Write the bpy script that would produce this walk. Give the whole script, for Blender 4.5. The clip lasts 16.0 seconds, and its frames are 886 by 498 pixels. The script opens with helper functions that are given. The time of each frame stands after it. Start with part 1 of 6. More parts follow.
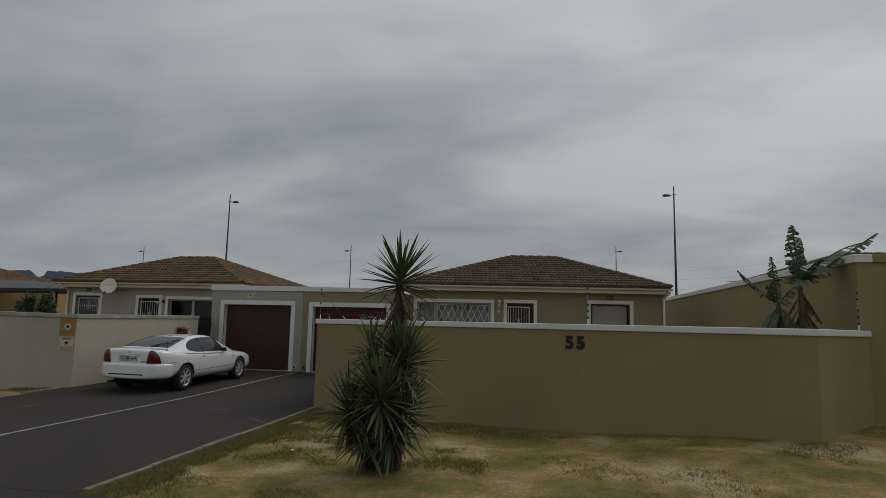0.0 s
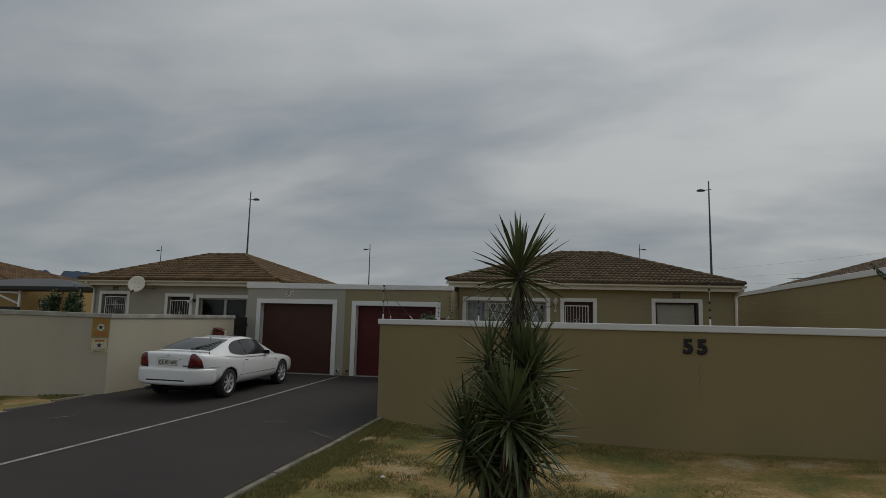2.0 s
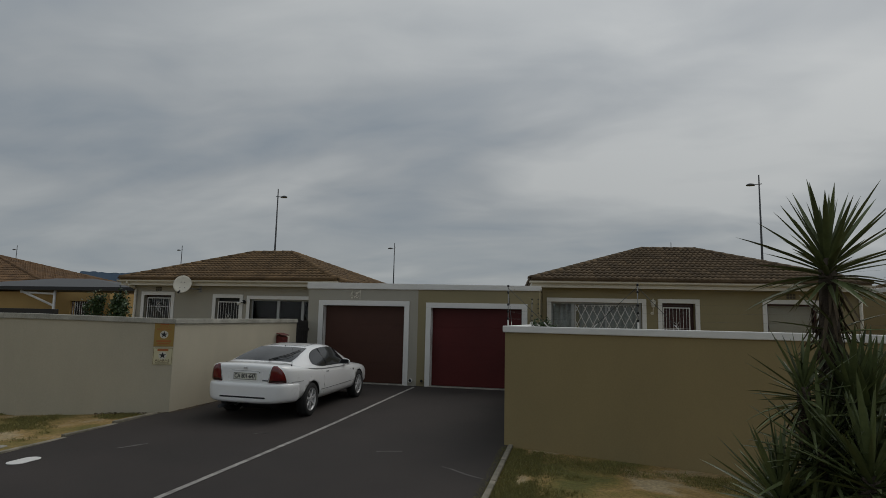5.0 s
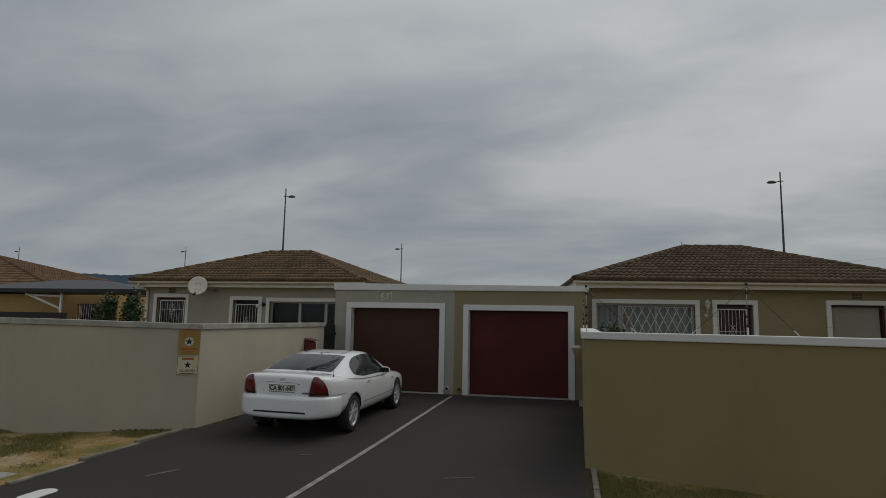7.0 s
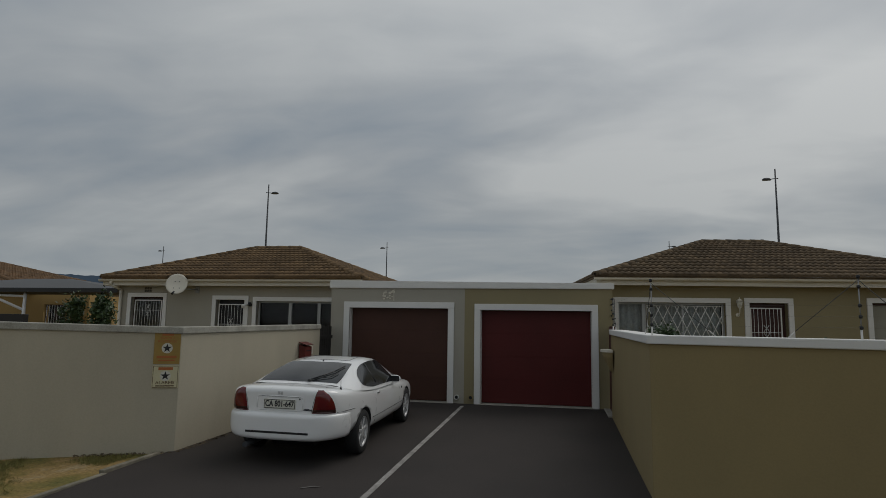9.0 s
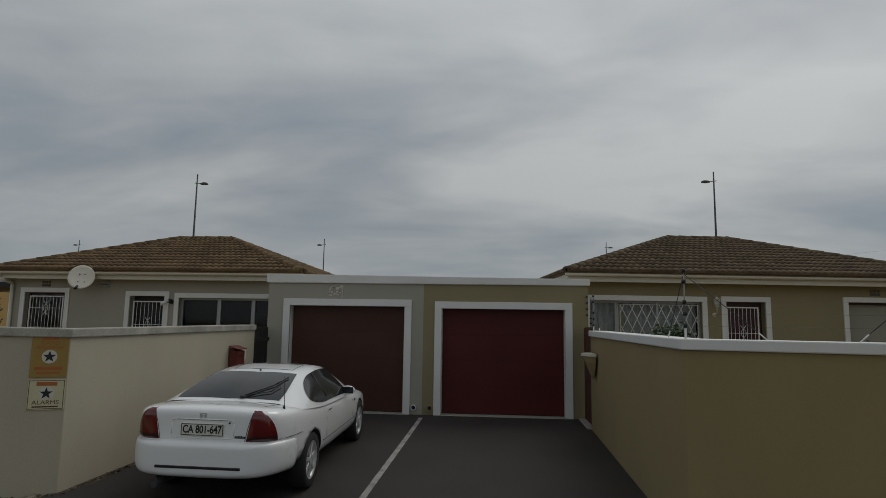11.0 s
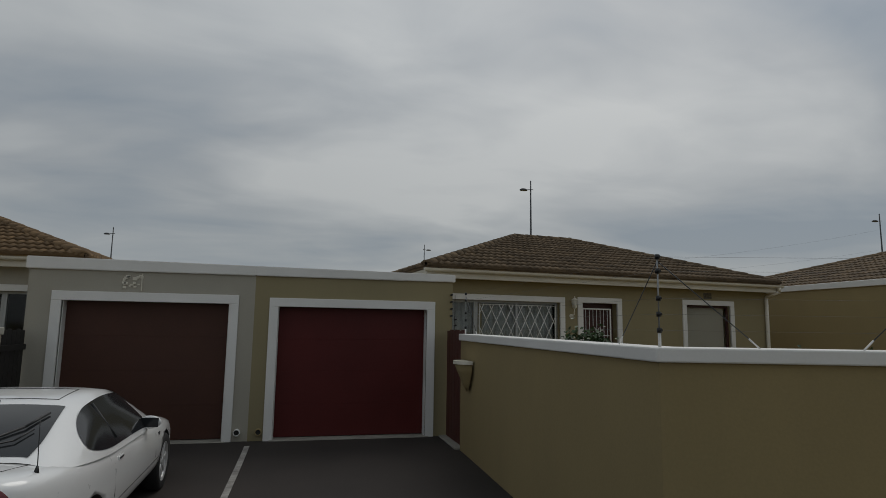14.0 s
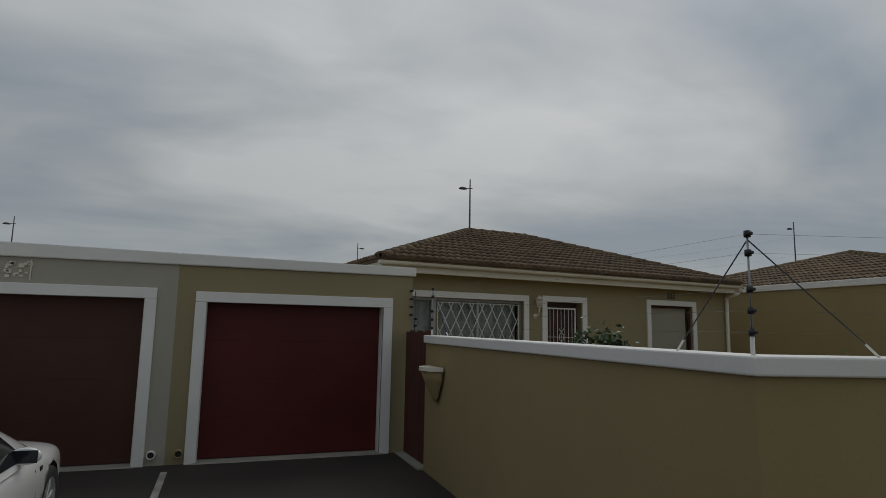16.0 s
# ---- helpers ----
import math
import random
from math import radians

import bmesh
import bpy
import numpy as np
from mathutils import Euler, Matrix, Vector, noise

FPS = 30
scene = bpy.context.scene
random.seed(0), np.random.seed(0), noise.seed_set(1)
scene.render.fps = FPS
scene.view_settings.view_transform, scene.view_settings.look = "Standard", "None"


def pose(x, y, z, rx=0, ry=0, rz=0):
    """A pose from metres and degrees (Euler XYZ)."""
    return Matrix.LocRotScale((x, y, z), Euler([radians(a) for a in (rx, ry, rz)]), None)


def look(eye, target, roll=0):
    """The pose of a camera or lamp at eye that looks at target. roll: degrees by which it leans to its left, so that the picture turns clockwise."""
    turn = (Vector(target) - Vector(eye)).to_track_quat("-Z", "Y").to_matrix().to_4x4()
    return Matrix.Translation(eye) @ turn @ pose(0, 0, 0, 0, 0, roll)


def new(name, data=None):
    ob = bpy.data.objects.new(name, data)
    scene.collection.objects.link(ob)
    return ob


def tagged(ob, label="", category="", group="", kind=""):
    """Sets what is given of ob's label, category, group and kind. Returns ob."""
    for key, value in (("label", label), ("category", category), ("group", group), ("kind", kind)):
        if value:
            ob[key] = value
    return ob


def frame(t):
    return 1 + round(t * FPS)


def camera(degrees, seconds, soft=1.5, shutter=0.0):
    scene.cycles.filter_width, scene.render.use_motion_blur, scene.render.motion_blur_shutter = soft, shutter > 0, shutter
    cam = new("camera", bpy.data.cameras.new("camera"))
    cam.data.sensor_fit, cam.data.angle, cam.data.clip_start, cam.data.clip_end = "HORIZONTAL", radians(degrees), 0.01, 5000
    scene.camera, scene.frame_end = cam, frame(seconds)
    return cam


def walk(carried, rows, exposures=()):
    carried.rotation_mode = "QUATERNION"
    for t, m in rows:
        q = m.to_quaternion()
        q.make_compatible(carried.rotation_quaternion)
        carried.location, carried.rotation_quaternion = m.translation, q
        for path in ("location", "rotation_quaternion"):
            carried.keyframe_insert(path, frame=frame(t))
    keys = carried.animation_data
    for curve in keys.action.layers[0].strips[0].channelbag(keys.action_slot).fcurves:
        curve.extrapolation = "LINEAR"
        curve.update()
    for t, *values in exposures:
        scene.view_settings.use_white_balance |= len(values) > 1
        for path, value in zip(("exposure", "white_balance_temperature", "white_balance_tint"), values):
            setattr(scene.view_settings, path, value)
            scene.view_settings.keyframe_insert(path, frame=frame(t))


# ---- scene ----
cam = camera(73.6, 16.0, soft=0.8)
PATH = [
    (0, (2.272, -2.305, 1.67), (1.926, -0.351, 1.918), 1.3),
    (0.5, (1.884, -2.046, 1.667), (1.521, -0.094, 1.913), 1.2),
    (1, (1.493, -1.752, 1.659), (1.124, 0.198, 1.904), 1.3),
    (1.5, (1.189, -1.426, 1.67), (0.813, 0.523, 1.914), 1.3),
    (2, (0.806, -1.15, 1.665), (0.422, 0.797, 1.91), 1.3),
    (2.5, (0.446, -0.884, 1.658), (0.053, 1.062, 1.902), 1.2),
    (3, (0.08, -0.646, 1.678), (-0.325, 1.297, 1.921), 1.2),
    (3.5, (-0.351, -0.472, 1.688), (-0.764, 1.47, 1.932), 1.3),
    (4, (-0.712, -0.229, 1.674), (-1.13, 1.712, 1.92), 1.2),
    (4.5, (-1.11, 0.047, 1.717), (-1.533, 1.987, 1.959), 1.3),
    (7, (-2.642, 1.219, 1.787), (-3.069, 3.157, 2.033), 1.1),
    (7.5, (-2.913, 1.528, 1.802), (-3.334, 3.468, 2.047), 1.0),
    (8, (-3.159, 1.82, 1.803), (-3.567, 3.762, 2.051), 1.0),
    (10.5, (-4.088, 3.699, 1.796), (-4.317, 5.671, 2.042), 0.8),
    (11, (-4.265, 4.053, 1.802), (-4.419, 6.031, 2.052), 0.9),
    (11.5, (-4.437, 4.359, 1.821), (-4.502, 6.342, 2.074), 0.9),
    (12, (-4.598, 4.694, 1.812), (-4.56, 6.677, 2.066), 0.8),
    (12.5, (-4.719, 4.999, 1.798), (-4.553, 6.975, 2.058), 0.9),
    (13, (-4.773, 5.321, 1.822), (-4.505, 7.286, 2.08), 0.9),
    (13.5, (-4.847, 5.677, 1.804), (-4.473, 7.624, 2.065), 0.9),
    (14, (-4.887, 6.039, 1.81), (-4.422, 7.966, 2.073), 0.9),
    (14.5, (-4.889, 6.427, 1.813), (-4.356, 8.337, 2.078), 0.9),
    (15, (-4.953, 6.788, 1.799), (-4.346, 8.675, 2.065), 1.1),
    (15.5, (-4.996, 7.131, 1.787), (-4.335, 9.0, 2.055), 1.2),
    (16, (-5.005, 7.383, 1.801), (-4.318, 9.242, 2.07), 1.1),
]
walk(cam, [(t, look(eye, target, roll)) for t, eye, target, roll in PATH])

# ---- light ----
SUN_EL, SUN_ROT = radians(50), radians(38)
world = bpy.data.worlds.new("overcast_sky")
scene.world = world
world.use_nodes = True


def build_sky():
    nt = world.node_tree
    nt.nodes.clear()
    n, l = nt.nodes, nt.links
    out = n.new("ShaderNodeOutputWorld")
    bg = n.new("ShaderNodeBackground")
    sky = n.new("ShaderNodeTexSky")
    sky.sky_type = "NISHITA"
    sky.sun_disc = False
    sky.sun_elevation, sky.sun_rotation = SUN_EL, SUN_ROT
    sky.air_density, sky.dust_density = 1.0, 3.0
    dim = n.new("ShaderNodeMix")
    dim.data_type = "RGBA"
    dim.blend_type = "MULTIPLY"
    dim.inputs[0].default_value = 1.0
    dim.inputs[7].default_value = (0.09, 0.09, 0.09, 1)
    l.new(sky.outputs[0], dim.inputs[6])
    # cloud deck: direction projected on a plane overhead
    tc = n.new("ShaderNodeTexCoord")
    sep = n.new("ShaderNodeSeparateXYZ")
    l.new(tc.outputs["Generated"], sep.inputs[0])
    up = n.new("ShaderNodeMath"); up.operation = "MAXIMUM"; up.inputs[1].default_value = 0.0
    l.new(sep.outputs[2], up.inputs[0])
    add = n.new("ShaderNodeMath"); add.operation = "ADD"; add.inputs[1].default_value = 0.18
    l.new(up.outputs[0], add.inputs[0])
    dx = n.new("ShaderNodeMath"); dx.operation = "DIVIDE"
    dy = n.new("ShaderNodeMath"); dy.operation = "DIVIDE"
    l.new(sep.outputs[0], dx.inputs[0]); l.new(add.outputs[0], dx.inputs[1])
    l.new(sep.outputs[1], dy.inputs[0]); l.new(add.outputs[0], dy.inputs[1])
    comb = n.new("ShaderNodeCombineXYZ")
    l.new(dx.outputs[0], comb.inputs[0]); l.new(dy.outputs[0], comb.inputs[1])

    def cloud(scale, rot, stretch, detail, rough, dist, offset):
        mp = n.new("ShaderNodeMapping")
        mp.inputs["Rotation"].default_value = (0, 0, radians(rot))
        mp.inputs["Scale"].default_value = (1, stretch, 1)
        mp.inputs["Location"].default_value = (offset, offset * 0.7, 0)
        l.new(comb.outputs[0], mp.inputs[0])
        t = n.new("ShaderNodeTexNoise")
        t.inputs["Scale"].default_value = scale
        t.inputs["Detail"].default_value = detail
        t.inputs["Roughness"].default_value = rough
        t.inputs["Distortion"].default_value = dist
        l.new(mp.outputs[0], t.inputs["Vector"])
        return t.outputs[0]

    a = cloud(0.55, 28, 1.5, 4, 0.47, 0.7, 3.7)
    b = cloud(1.9, -20, 1.5, 5, 0.52, 0.5, 1.3)
    mixn = n.new("ShaderNodeMath"); mixn.operation = "MULTIPLY_ADD"
    mixn.inputs[1].default_value = 0.26
    l.new(b, mixn.inputs[0]); l.new(a, mixn.inputs[2])
    ramp = n.new("ShaderNodeValToRGB")
    e = ramp.color_ramp.elements
    e[0].position, e[0].color = 0.44, (0.190, 0.229, 0.268, 1)
    e[1].position, e[1].color = 0.80, (0.445, 0.460, 0.458, 1)
    m = ramp.color_ramp.elements.new(0.62)
    m.color = (0.308, 0.330, 0.344, 1)
    l.new(mixn.outputs[0], ramp.inputs[0])
    # pale haze low down
    haze = n.new("ShaderNodeMapRange")
    haze.inputs[1].default_value, haze.inputs[2].default_value = 0.0, 0.22
    haze.inputs[3].default_value, haze.inputs[4].default_value = 0.6, 0.0
    l.new(sep.outputs[2], haze.inputs[0])
    hz = n.new("ShaderNodeMix"); hz.data_type = "RGBA"
    hz.inputs[7].default_value = (0.325, 0.36, 0.385, 1)
    l.new(haze.outputs[0], hz.inputs[0]); l.new(ramp.outputs[0], hz.inputs[6])
    cover = n.new("ShaderNodeMix"); cover.data_type = "RGBA"
    cover.inputs[0].default_value = 0.93
    l.new(dim.outputs[2], cover.inputs[6]); l.new(hz.outputs[2], cover.inputs[7])
    # the deck is thinner round the hidden sun
    sd = n.new("ShaderNodeVectorMath"); sd.operation = "DOT_PRODUCT"
    sd.inputs[1].default_value = (math.sin(SUN_ROT) * math.cos(SUN_EL), math.cos(SUN_ROT) * math.cos(SUN_EL), math.sin(SUN_EL))
    l.new(tc.outputs["Generated"], sd.inputs[0])
    gl = n.new("ShaderNodeMapRange")
    gl.interpolation_type = "SMOOTHSTEP"
    gl.inputs[1].default_value, gl.inputs[2].default_value = 0.55, 1.0
    gl.inputs[3].default_value, gl.inputs[4].default_value = 1.0, 1.14
    l.new(sd.outputs["Value"], gl.inputs[0])
    # an overcast deck is brighter towards the zenith
    ze = n.new("ShaderNodeMapRange")
    ze.interpolation_type = "SMOOTHSTEP"
    ze.inputs[1].default_value, ze.inputs[2].default_value = 0.1, 0.65
    ze.inputs[3].default_value, ze.inputs[4].default_value = 0.92, 1.14
    l.new(sep.outputs[2], ze.inputs[0])
    both = n.new("ShaderNodeMath"); both.operation = "MULTIPLY"
    l.new(gl.outputs[0], both.inputs[0]); l.new(ze.outputs[0], both.inputs[1])
    l.new(cover.outputs[2], bg.inputs[0])
    l.new(both.outputs[0], bg.inputs[1])
    l.new(bg.outputs[0], out.inputs[0])


build_sky()
sun_data = bpy.data.lights.new("sun", "SUN")
sun_data.energy, sun_data.angle, sun_data.color = 0.6, radians(35), (1.0, 0.96, 0.9)
sun = new("sun", sun_data)
sun.matrix_world = look((0, 0, 30), (-math.sin(SUN_ROT) * 15, -math.cos(SUN_ROT) * 15, 30 - 15 * math.tan(SUN_EL)))


# ---- materials ----
def material(name, color, color2=None, rough=0.8, metal=0.0, scale=3.0, fine=60.0, bump=0.15, spread=0.0, coat=0.0, contrast=1.0,
             streak=0.0, spec=0.5):
    """A surface with colour variation at two scales, fine relief and an optional random step from piece to piece."""
    mat = bpy.data.materials.new(name)
    mat.use_nodes = True
    nt = mat.node_tree
    n, l = nt.nodes, nt.links
    p = n["Principled BSDF"]
    p.inputs["Metallic"].default_value = metal
    p.inputs["Specular IOR Level"].default_value = spec
    if coat:
        p.inputs["Coat Weight"].default_value = coat
        p.inputs["Coat Roughness"].default_value = 0.05
    color2 = color2 or tuple(c * 0.8 for c in color)
    tc = n.new("ShaderNodeTexCoord")
    vec = tc.outputs["Object"]
    if streak:
        mp = n.new("ShaderNodeMapping")
        mp.inputs["Scale"].default_value = (1, 1, 1 - streak)
        l.new(vec, mp.inputs[0])
        vec = mp.outputs[0]
    big = n.new("ShaderNodeTexNoise")
    big.inputs["Scale"].default_value, big.inputs["Detail"].default_value = scale, 6
    big.inputs["Roughness"].default_value = 0.6
    small = n.new("ShaderNodeTexNoise")
    small.inputs["Scale"].default_value, small.inputs["Detail"].default_value = fine, 4
    l.new(vec, big.inputs["Vector"])
    l.new(tc.outputs["Object"], small.inputs["Vector"])
    half = n.new("ShaderNodeMath"); half.operation = "MULTIPLY_ADD"
    half.inputs[1].default_value = 0.4
    l.new(small.outputs[0], half.inputs[0]); l.new(big.outputs[0], half.inputs[2])
    ramp = n.new("ShaderNodeMapRange")
    ramp.inputs[1].default_value, ramp.inputs[2].default_value = 0.7 - 0.28 / contrast, 0.7 + 0.28 / contrast
    l.new(half.outputs[0], ramp.inputs[0])
    mix = n.new("ShaderNodeMix"); mix.data_type = "RGBA"
    mix.inputs[6].default_value, mix.inputs[7].default_value = (*color2, 1), (*color, 1)
    l.new(ramp.outputs[0], mix.inputs[0])
    col = mix.outputs[2]
    if spread:
        info = n.new("ShaderNodeObjectInfo")
        geo = n.new("ShaderNodeNewGeometry")
        both = n.new("ShaderNodeMath"); both.operation = "ADD"
        l.new(info.outputs["Random"], both.inputs[0]); l.new(geo.outputs["Random Per Island"], both.inputs[1])
        fr = n.new("ShaderNodeMath"); fr.operation = "FRACT"
        l.new(both.outputs[0], fr.inputs[0])
        mr = n.new("ShaderNodeMapRange")
        mr.inputs[3].default_value, mr.inputs[4].default_value = 1 - spread, 1 + spread
        l.new(fr.outputs[0], mr.inputs[0])
        hsv = n.new("ShaderNodeHueSaturation")
        l.new(mr.outputs[0], hsv.inputs["Value"]); l.new(col, hsv.inputs["Color"])
        col = hsv.outputs[0]
    l.new(col, p.inputs["Base Color"])
    rr = n.new("ShaderNodeMapRange")
    rr.inputs[3].default_value, rr.inputs[4].default_value = max(rough - 0.08, 0.02), min(rough + 0.08, 1)
    l.new(big.outputs[0], rr.inputs[0]); l.new(rr.outputs[0], p.inputs["Roughness"])
    if bump:
        bp = n.new("ShaderNodeBump")
        bp.inputs["Strength"].default_value, bp.inputs["Distance"].default_value = bump, 0.02
        l.new(half.outputs[0], bp.inputs["Height"]); l.new(bp.outputs[0], p.inputs["Normal"])
    return mat


def glass_material(name, tint, rough=0.02, trans=1.0):
    mat = bpy.data.materials.new(name)
    mat.use_nodes = True
    p = mat.node_tree.nodes["Principled BSDF"]
    p.inputs["Base Color"].default_value = (*tint, 1)
    p.inputs["Roughness"].default_value = rough
    p.inputs["Transmission Weight"].default_value = trans
    p.inputs["IOR"].default_value = 1.28
    return mat


M = {
    "khaki": material("khaki_plaster", (0.325, 0.251, 0.119), (0.26, 0.202, 0.097), 0.9, scale=0.9, fine=45, bump=0.12, streak=0.5),
    # the same khaki, greyed to put distance haze into the colour
    "khaki_house": material("hazed_khaki_plaster", (0.305, 0.258, 0.146), (0.25, 0.212, 0.12), 0.9, scale=0.9, fine=45, bump=0.12, streak=0.5),
    "grey": material("grey_plaster", (0.40, 0.375, 0.315), (0.345, 0.325, 0.27), 0.9, scale=0.9, fine=45, bump=0.12, streak=0.5),
    "grey_wall": material("grey_beige_plaster", (0.50, 0.45, 0.34), (0.40, 0.36, 0.275), 0.9, scale=1.1, fine=45, bump=0.15, streak=0.6),
    "old_coping": material("weathered_coping", (0.47, 0.45, 0.39), (0.26, 0.25, 0.21), 0.9, scale=2.6, fine=50, bump=0.25, contrast=1.6),
    "white": material("white_paint", (0.78, 0.77, 0.745), (0.70, 0.69, 0.66), 0.6, scale=1.5, fine=50, bump=0.06),
    "cream": material("cream_fascia", (0.70, 0.66, 0.56), (0.60, 0.56, 0.47), 0.55, scale=1.2, fine=40, bump=0.05),
    "beige": material("beige_panel", (0.46, 0.41, 0.33), (0.42, 0.375, 0.30), 0.6, scale=2, fine=40, bump=0.03),
    "yellow_house": material("ochre_plaster", (0.45, 0.30, 0.115), (0.38, 0.25, 0.095), 0.9, scale=1, fine=40),
    "red_door": material("red_brown_sheet", (0.096, 0.0145, 0.0135), (0.076, 0.011, 0.0105), 0.5, spec=0.25, scale=1.2, fine=30, bump=0.04),
    "brown_door": material("brown_sheet", (0.080, 0.035, 0.024), (0.062, 0.027, 0.019), 0.55, spec=0.25, scale=1.2, fine=30, bump=0.04),
    "asphalt": material("asphalt", (0.051, 0.0425, 0.0385), (0.030, 0.0258, 0.0237), 0.88, spec=0.3, scale=0.55, fine=160, bump=0.5, contrast=1.3),
    "line": material("worn_white_line", (0.44, 0.42, 0.39), (0.15, 0.14, 0.13), 0.8, scale=6, fine=90, bump=0.2, contrast=1.4),
    "concrete": material("concrete", (0.38, 0.36, 0.31), (0.25, 0.24, 0.21), 0.9, scale=3, fine=80, bump=0.3),
    "edging": material("dirty_concrete_edging", (0.30, 0.27, 0.21), (0.12, 0.11, 0.08), 0.95, scale=4, fine=80, bump=0.4, contrast=1.5),
    "dark": material("dark_paint", (0.018, 0.017, 0.017), (0.012, 0.012, 0.012), 0.5, scale=2, fine=30, bump=0.05),
    "black": material("black_plastic", (0.012, 0.012, 0.013), None, 0.45, scale=4, fine=60, bump=0.05),
    "steel": material("galvanised_steel", (0.38, 0.39, 0.40), (0.27, 0.28, 0.29), 0.45, 0.8, scale=6, fine=80, bump=0.05),
    "pole": material("dark_pole_paint", (0.07, 0.075, 0.08), (0.05, 0.053, 0.06), 0.5, 0.3, scale=4, fine=40, bump=0.04),
    "tile": material("concrete_roof_tile", (0.22, 0.135, 0.06), (0.095, 0.063, 0.036), 0.9, scale=3.5, fine=45, bump=0.35, spread=0.28, contrast=1.4),
    "tile_red": material("faded_roof_tile", (0.21, 0.12, 0.055), (0.10, 0.06, 0.032), 0.9, scale=3.5, fine=45, bump=0.35, spread=0.25),
    "tile_dark": material("dark_roof_tile", (0.185, 0.125, 0.068), (0.08, 0.058, 0.037), 0.9, scale=3.5, fine=45, bump=0.35, spread=0.28, contrast=1.4),
    # near-black base colour paints in the shade of unlit rooms
    "interior": material("room_shade", (0.035, 0.032, 0.03), None, 0.9),
    "curtain": material("lace_curtain", (0.42, 0.43, 0.41), (0.24, 0.25, 0.24), 0.9, scale=8, fine=90, bump=0.2),
    "glass": glass_material("window_glass", (0.92, 0.95, 0.95)),
}


# ---- mesh helpers ----
def box(bm, x0, x1, y0, y1, z0, z1, m=None):
    vs = [bm.verts.new(Vector(c) if m is None else m @ Vector(c)) for c in
          ((x0, y0, z0), (x1, y0, z0), (x1, y1, z0), (x0, y1, z0), (x0, y0, z1), (x1, y0, z1), (x1, y1, z1), (x0, y1, z1))]
    for f in ((3, 2, 1, 0), (4, 5, 6, 7), (0, 1, 5, 4), (1, 2, 6, 5), (2, 3, 7, 6), (3, 0, 4, 7)):
        bm.faces.new([vs[i] for i in f])
    return vs


def soft_box(bm, x0, x1, y0, y1, z0, z1, r=0.006, m=None):
    """A box with chamfered edges."""
    tmp = bmesh.new()
    box(tmp, x0, x1, y0, y1, z0, z1)
    bmesh.ops.bevel(tmp, geom=tmp.edges[:], offset=r, segments=2, affect="EDGES", profile=0.5)
    join(bm, tmp, m)


def join(bm, tmp, m=None):
    made = {}
    for v in tmp.verts:
        made[v] = bm.verts.new(m @ v.co if m is not None else v.co)
    for f in tmp.faces:
        g = bm.faces.new([made[v] for v in f.verts])
        g.smooth = f.smooth
    tmp.free()


def tube(bm, a, b, r0, r1=None, sides=8, caps=True):
    a, b = Vector(a), Vector(b)
    r1 = r0 if r1 is None else r1
    q = (b - a).to_track_quat("Z", "Y")
    rings = []
    for c, r in ((a, r0), (b, r1)):
        rings.append([bm.verts.new(c + q @ Vector((r * math.cos(t * math.tau / sides), r * math.sin(t * math.tau / sides), 0))) for t in range(sides)])
    for i in range(sides):
        f = bm.faces.new((rings[0][i], rings[0][(i + 1) % sides], rings[1][(i + 1) % sides], rings[1][i]))
        f.smooth = True
    if caps:
        bm.faces.new(rings[0][::-1])
        bm.faces.new(rings[1])


def pipe(bm, pts, r, sides=8):
    for a, b in zip(pts, pts[1:]):
        tube(bm, a, b, r, r, sides)


def disc(bm, m, r, depth, sides=24):
    """A flat cylinder whose face looks along the pose's z."""
    tmp = bmesh.new()
    tube(tmp, (0, 0, 0), (0, 0, depth), r, r, sides)
    join(bm, tmp, m)


def part(name, bm, mat, parent=None, label="", m=None):
    me = bpy.data.meshes.new(name)
    bmesh.ops.recalc_face_normals(bm, faces=bm.faces[:])
    bm.to_mesh(me)
    bm.free()
    me.materials.append(M[mat] if isinstance(mat, str) else mat)
    ob = new(name, me)
    if parent is not None:
        ob.parent = parent
    if m is not None:
        ob.matrix_basis = m
    if label:
        tagged(ob, label)
    return ob


def empty(name, m, label, category, group="", kind=""):
    ob = new(name)
    ob.matrix_basis = m
    ob.empty_display_size = 0.2
    return tagged(ob, label, category, group, kind)


def smoothstep(a, b, x):
    t = min(max((x - a) / (b - a), 0.0), 1.0)
    return t * t * (3 - 2 * t)


def ground_z(x, y):
    z = -0.12 + 0.12 * smoothstep(9.0, 16.0, y) + 0.27 * smoothstep(1.0, 6.8, x) * smoothstep(2.0, 7.0, y)
    z += (0.032 * smoothstep(-5.6, -6.5, x) + 0.035 * smoothstep(-6.5, -9.0, x)) * smoothstep(6, 10, y) * (1 - 0.9 * smoothstep(10.5, 15.5, y))
    return z - 0.02 * smoothstep(6, 0, y)


# ---- ground, road, driveway ----
def grid_mesh(xs, ys, lift=0.0, bumps=0.0):
    bm = bmesh.new()
    rows = []
    for y in ys:
        rows.append([bm.verts.new((x, y, ground_z(x, y) + lift + (bumps * noise.noise((x * 1.3, y * 1.3, 0)) if bumps else 0))) for x in xs])
    for r0, r1 in zip(rows, rows[1:]):
        for i in range(len(xs) - 1):
            f = bm.faces.new((r0[i], r0[i + 1], r1[i + 1], r1[i]))
            f.smooth = True
    return bm


def steps(a, b, d):
    k = max(1, round((b - a) / d))
    return [a + (b - a) * i / k for i in range(k + 1)]


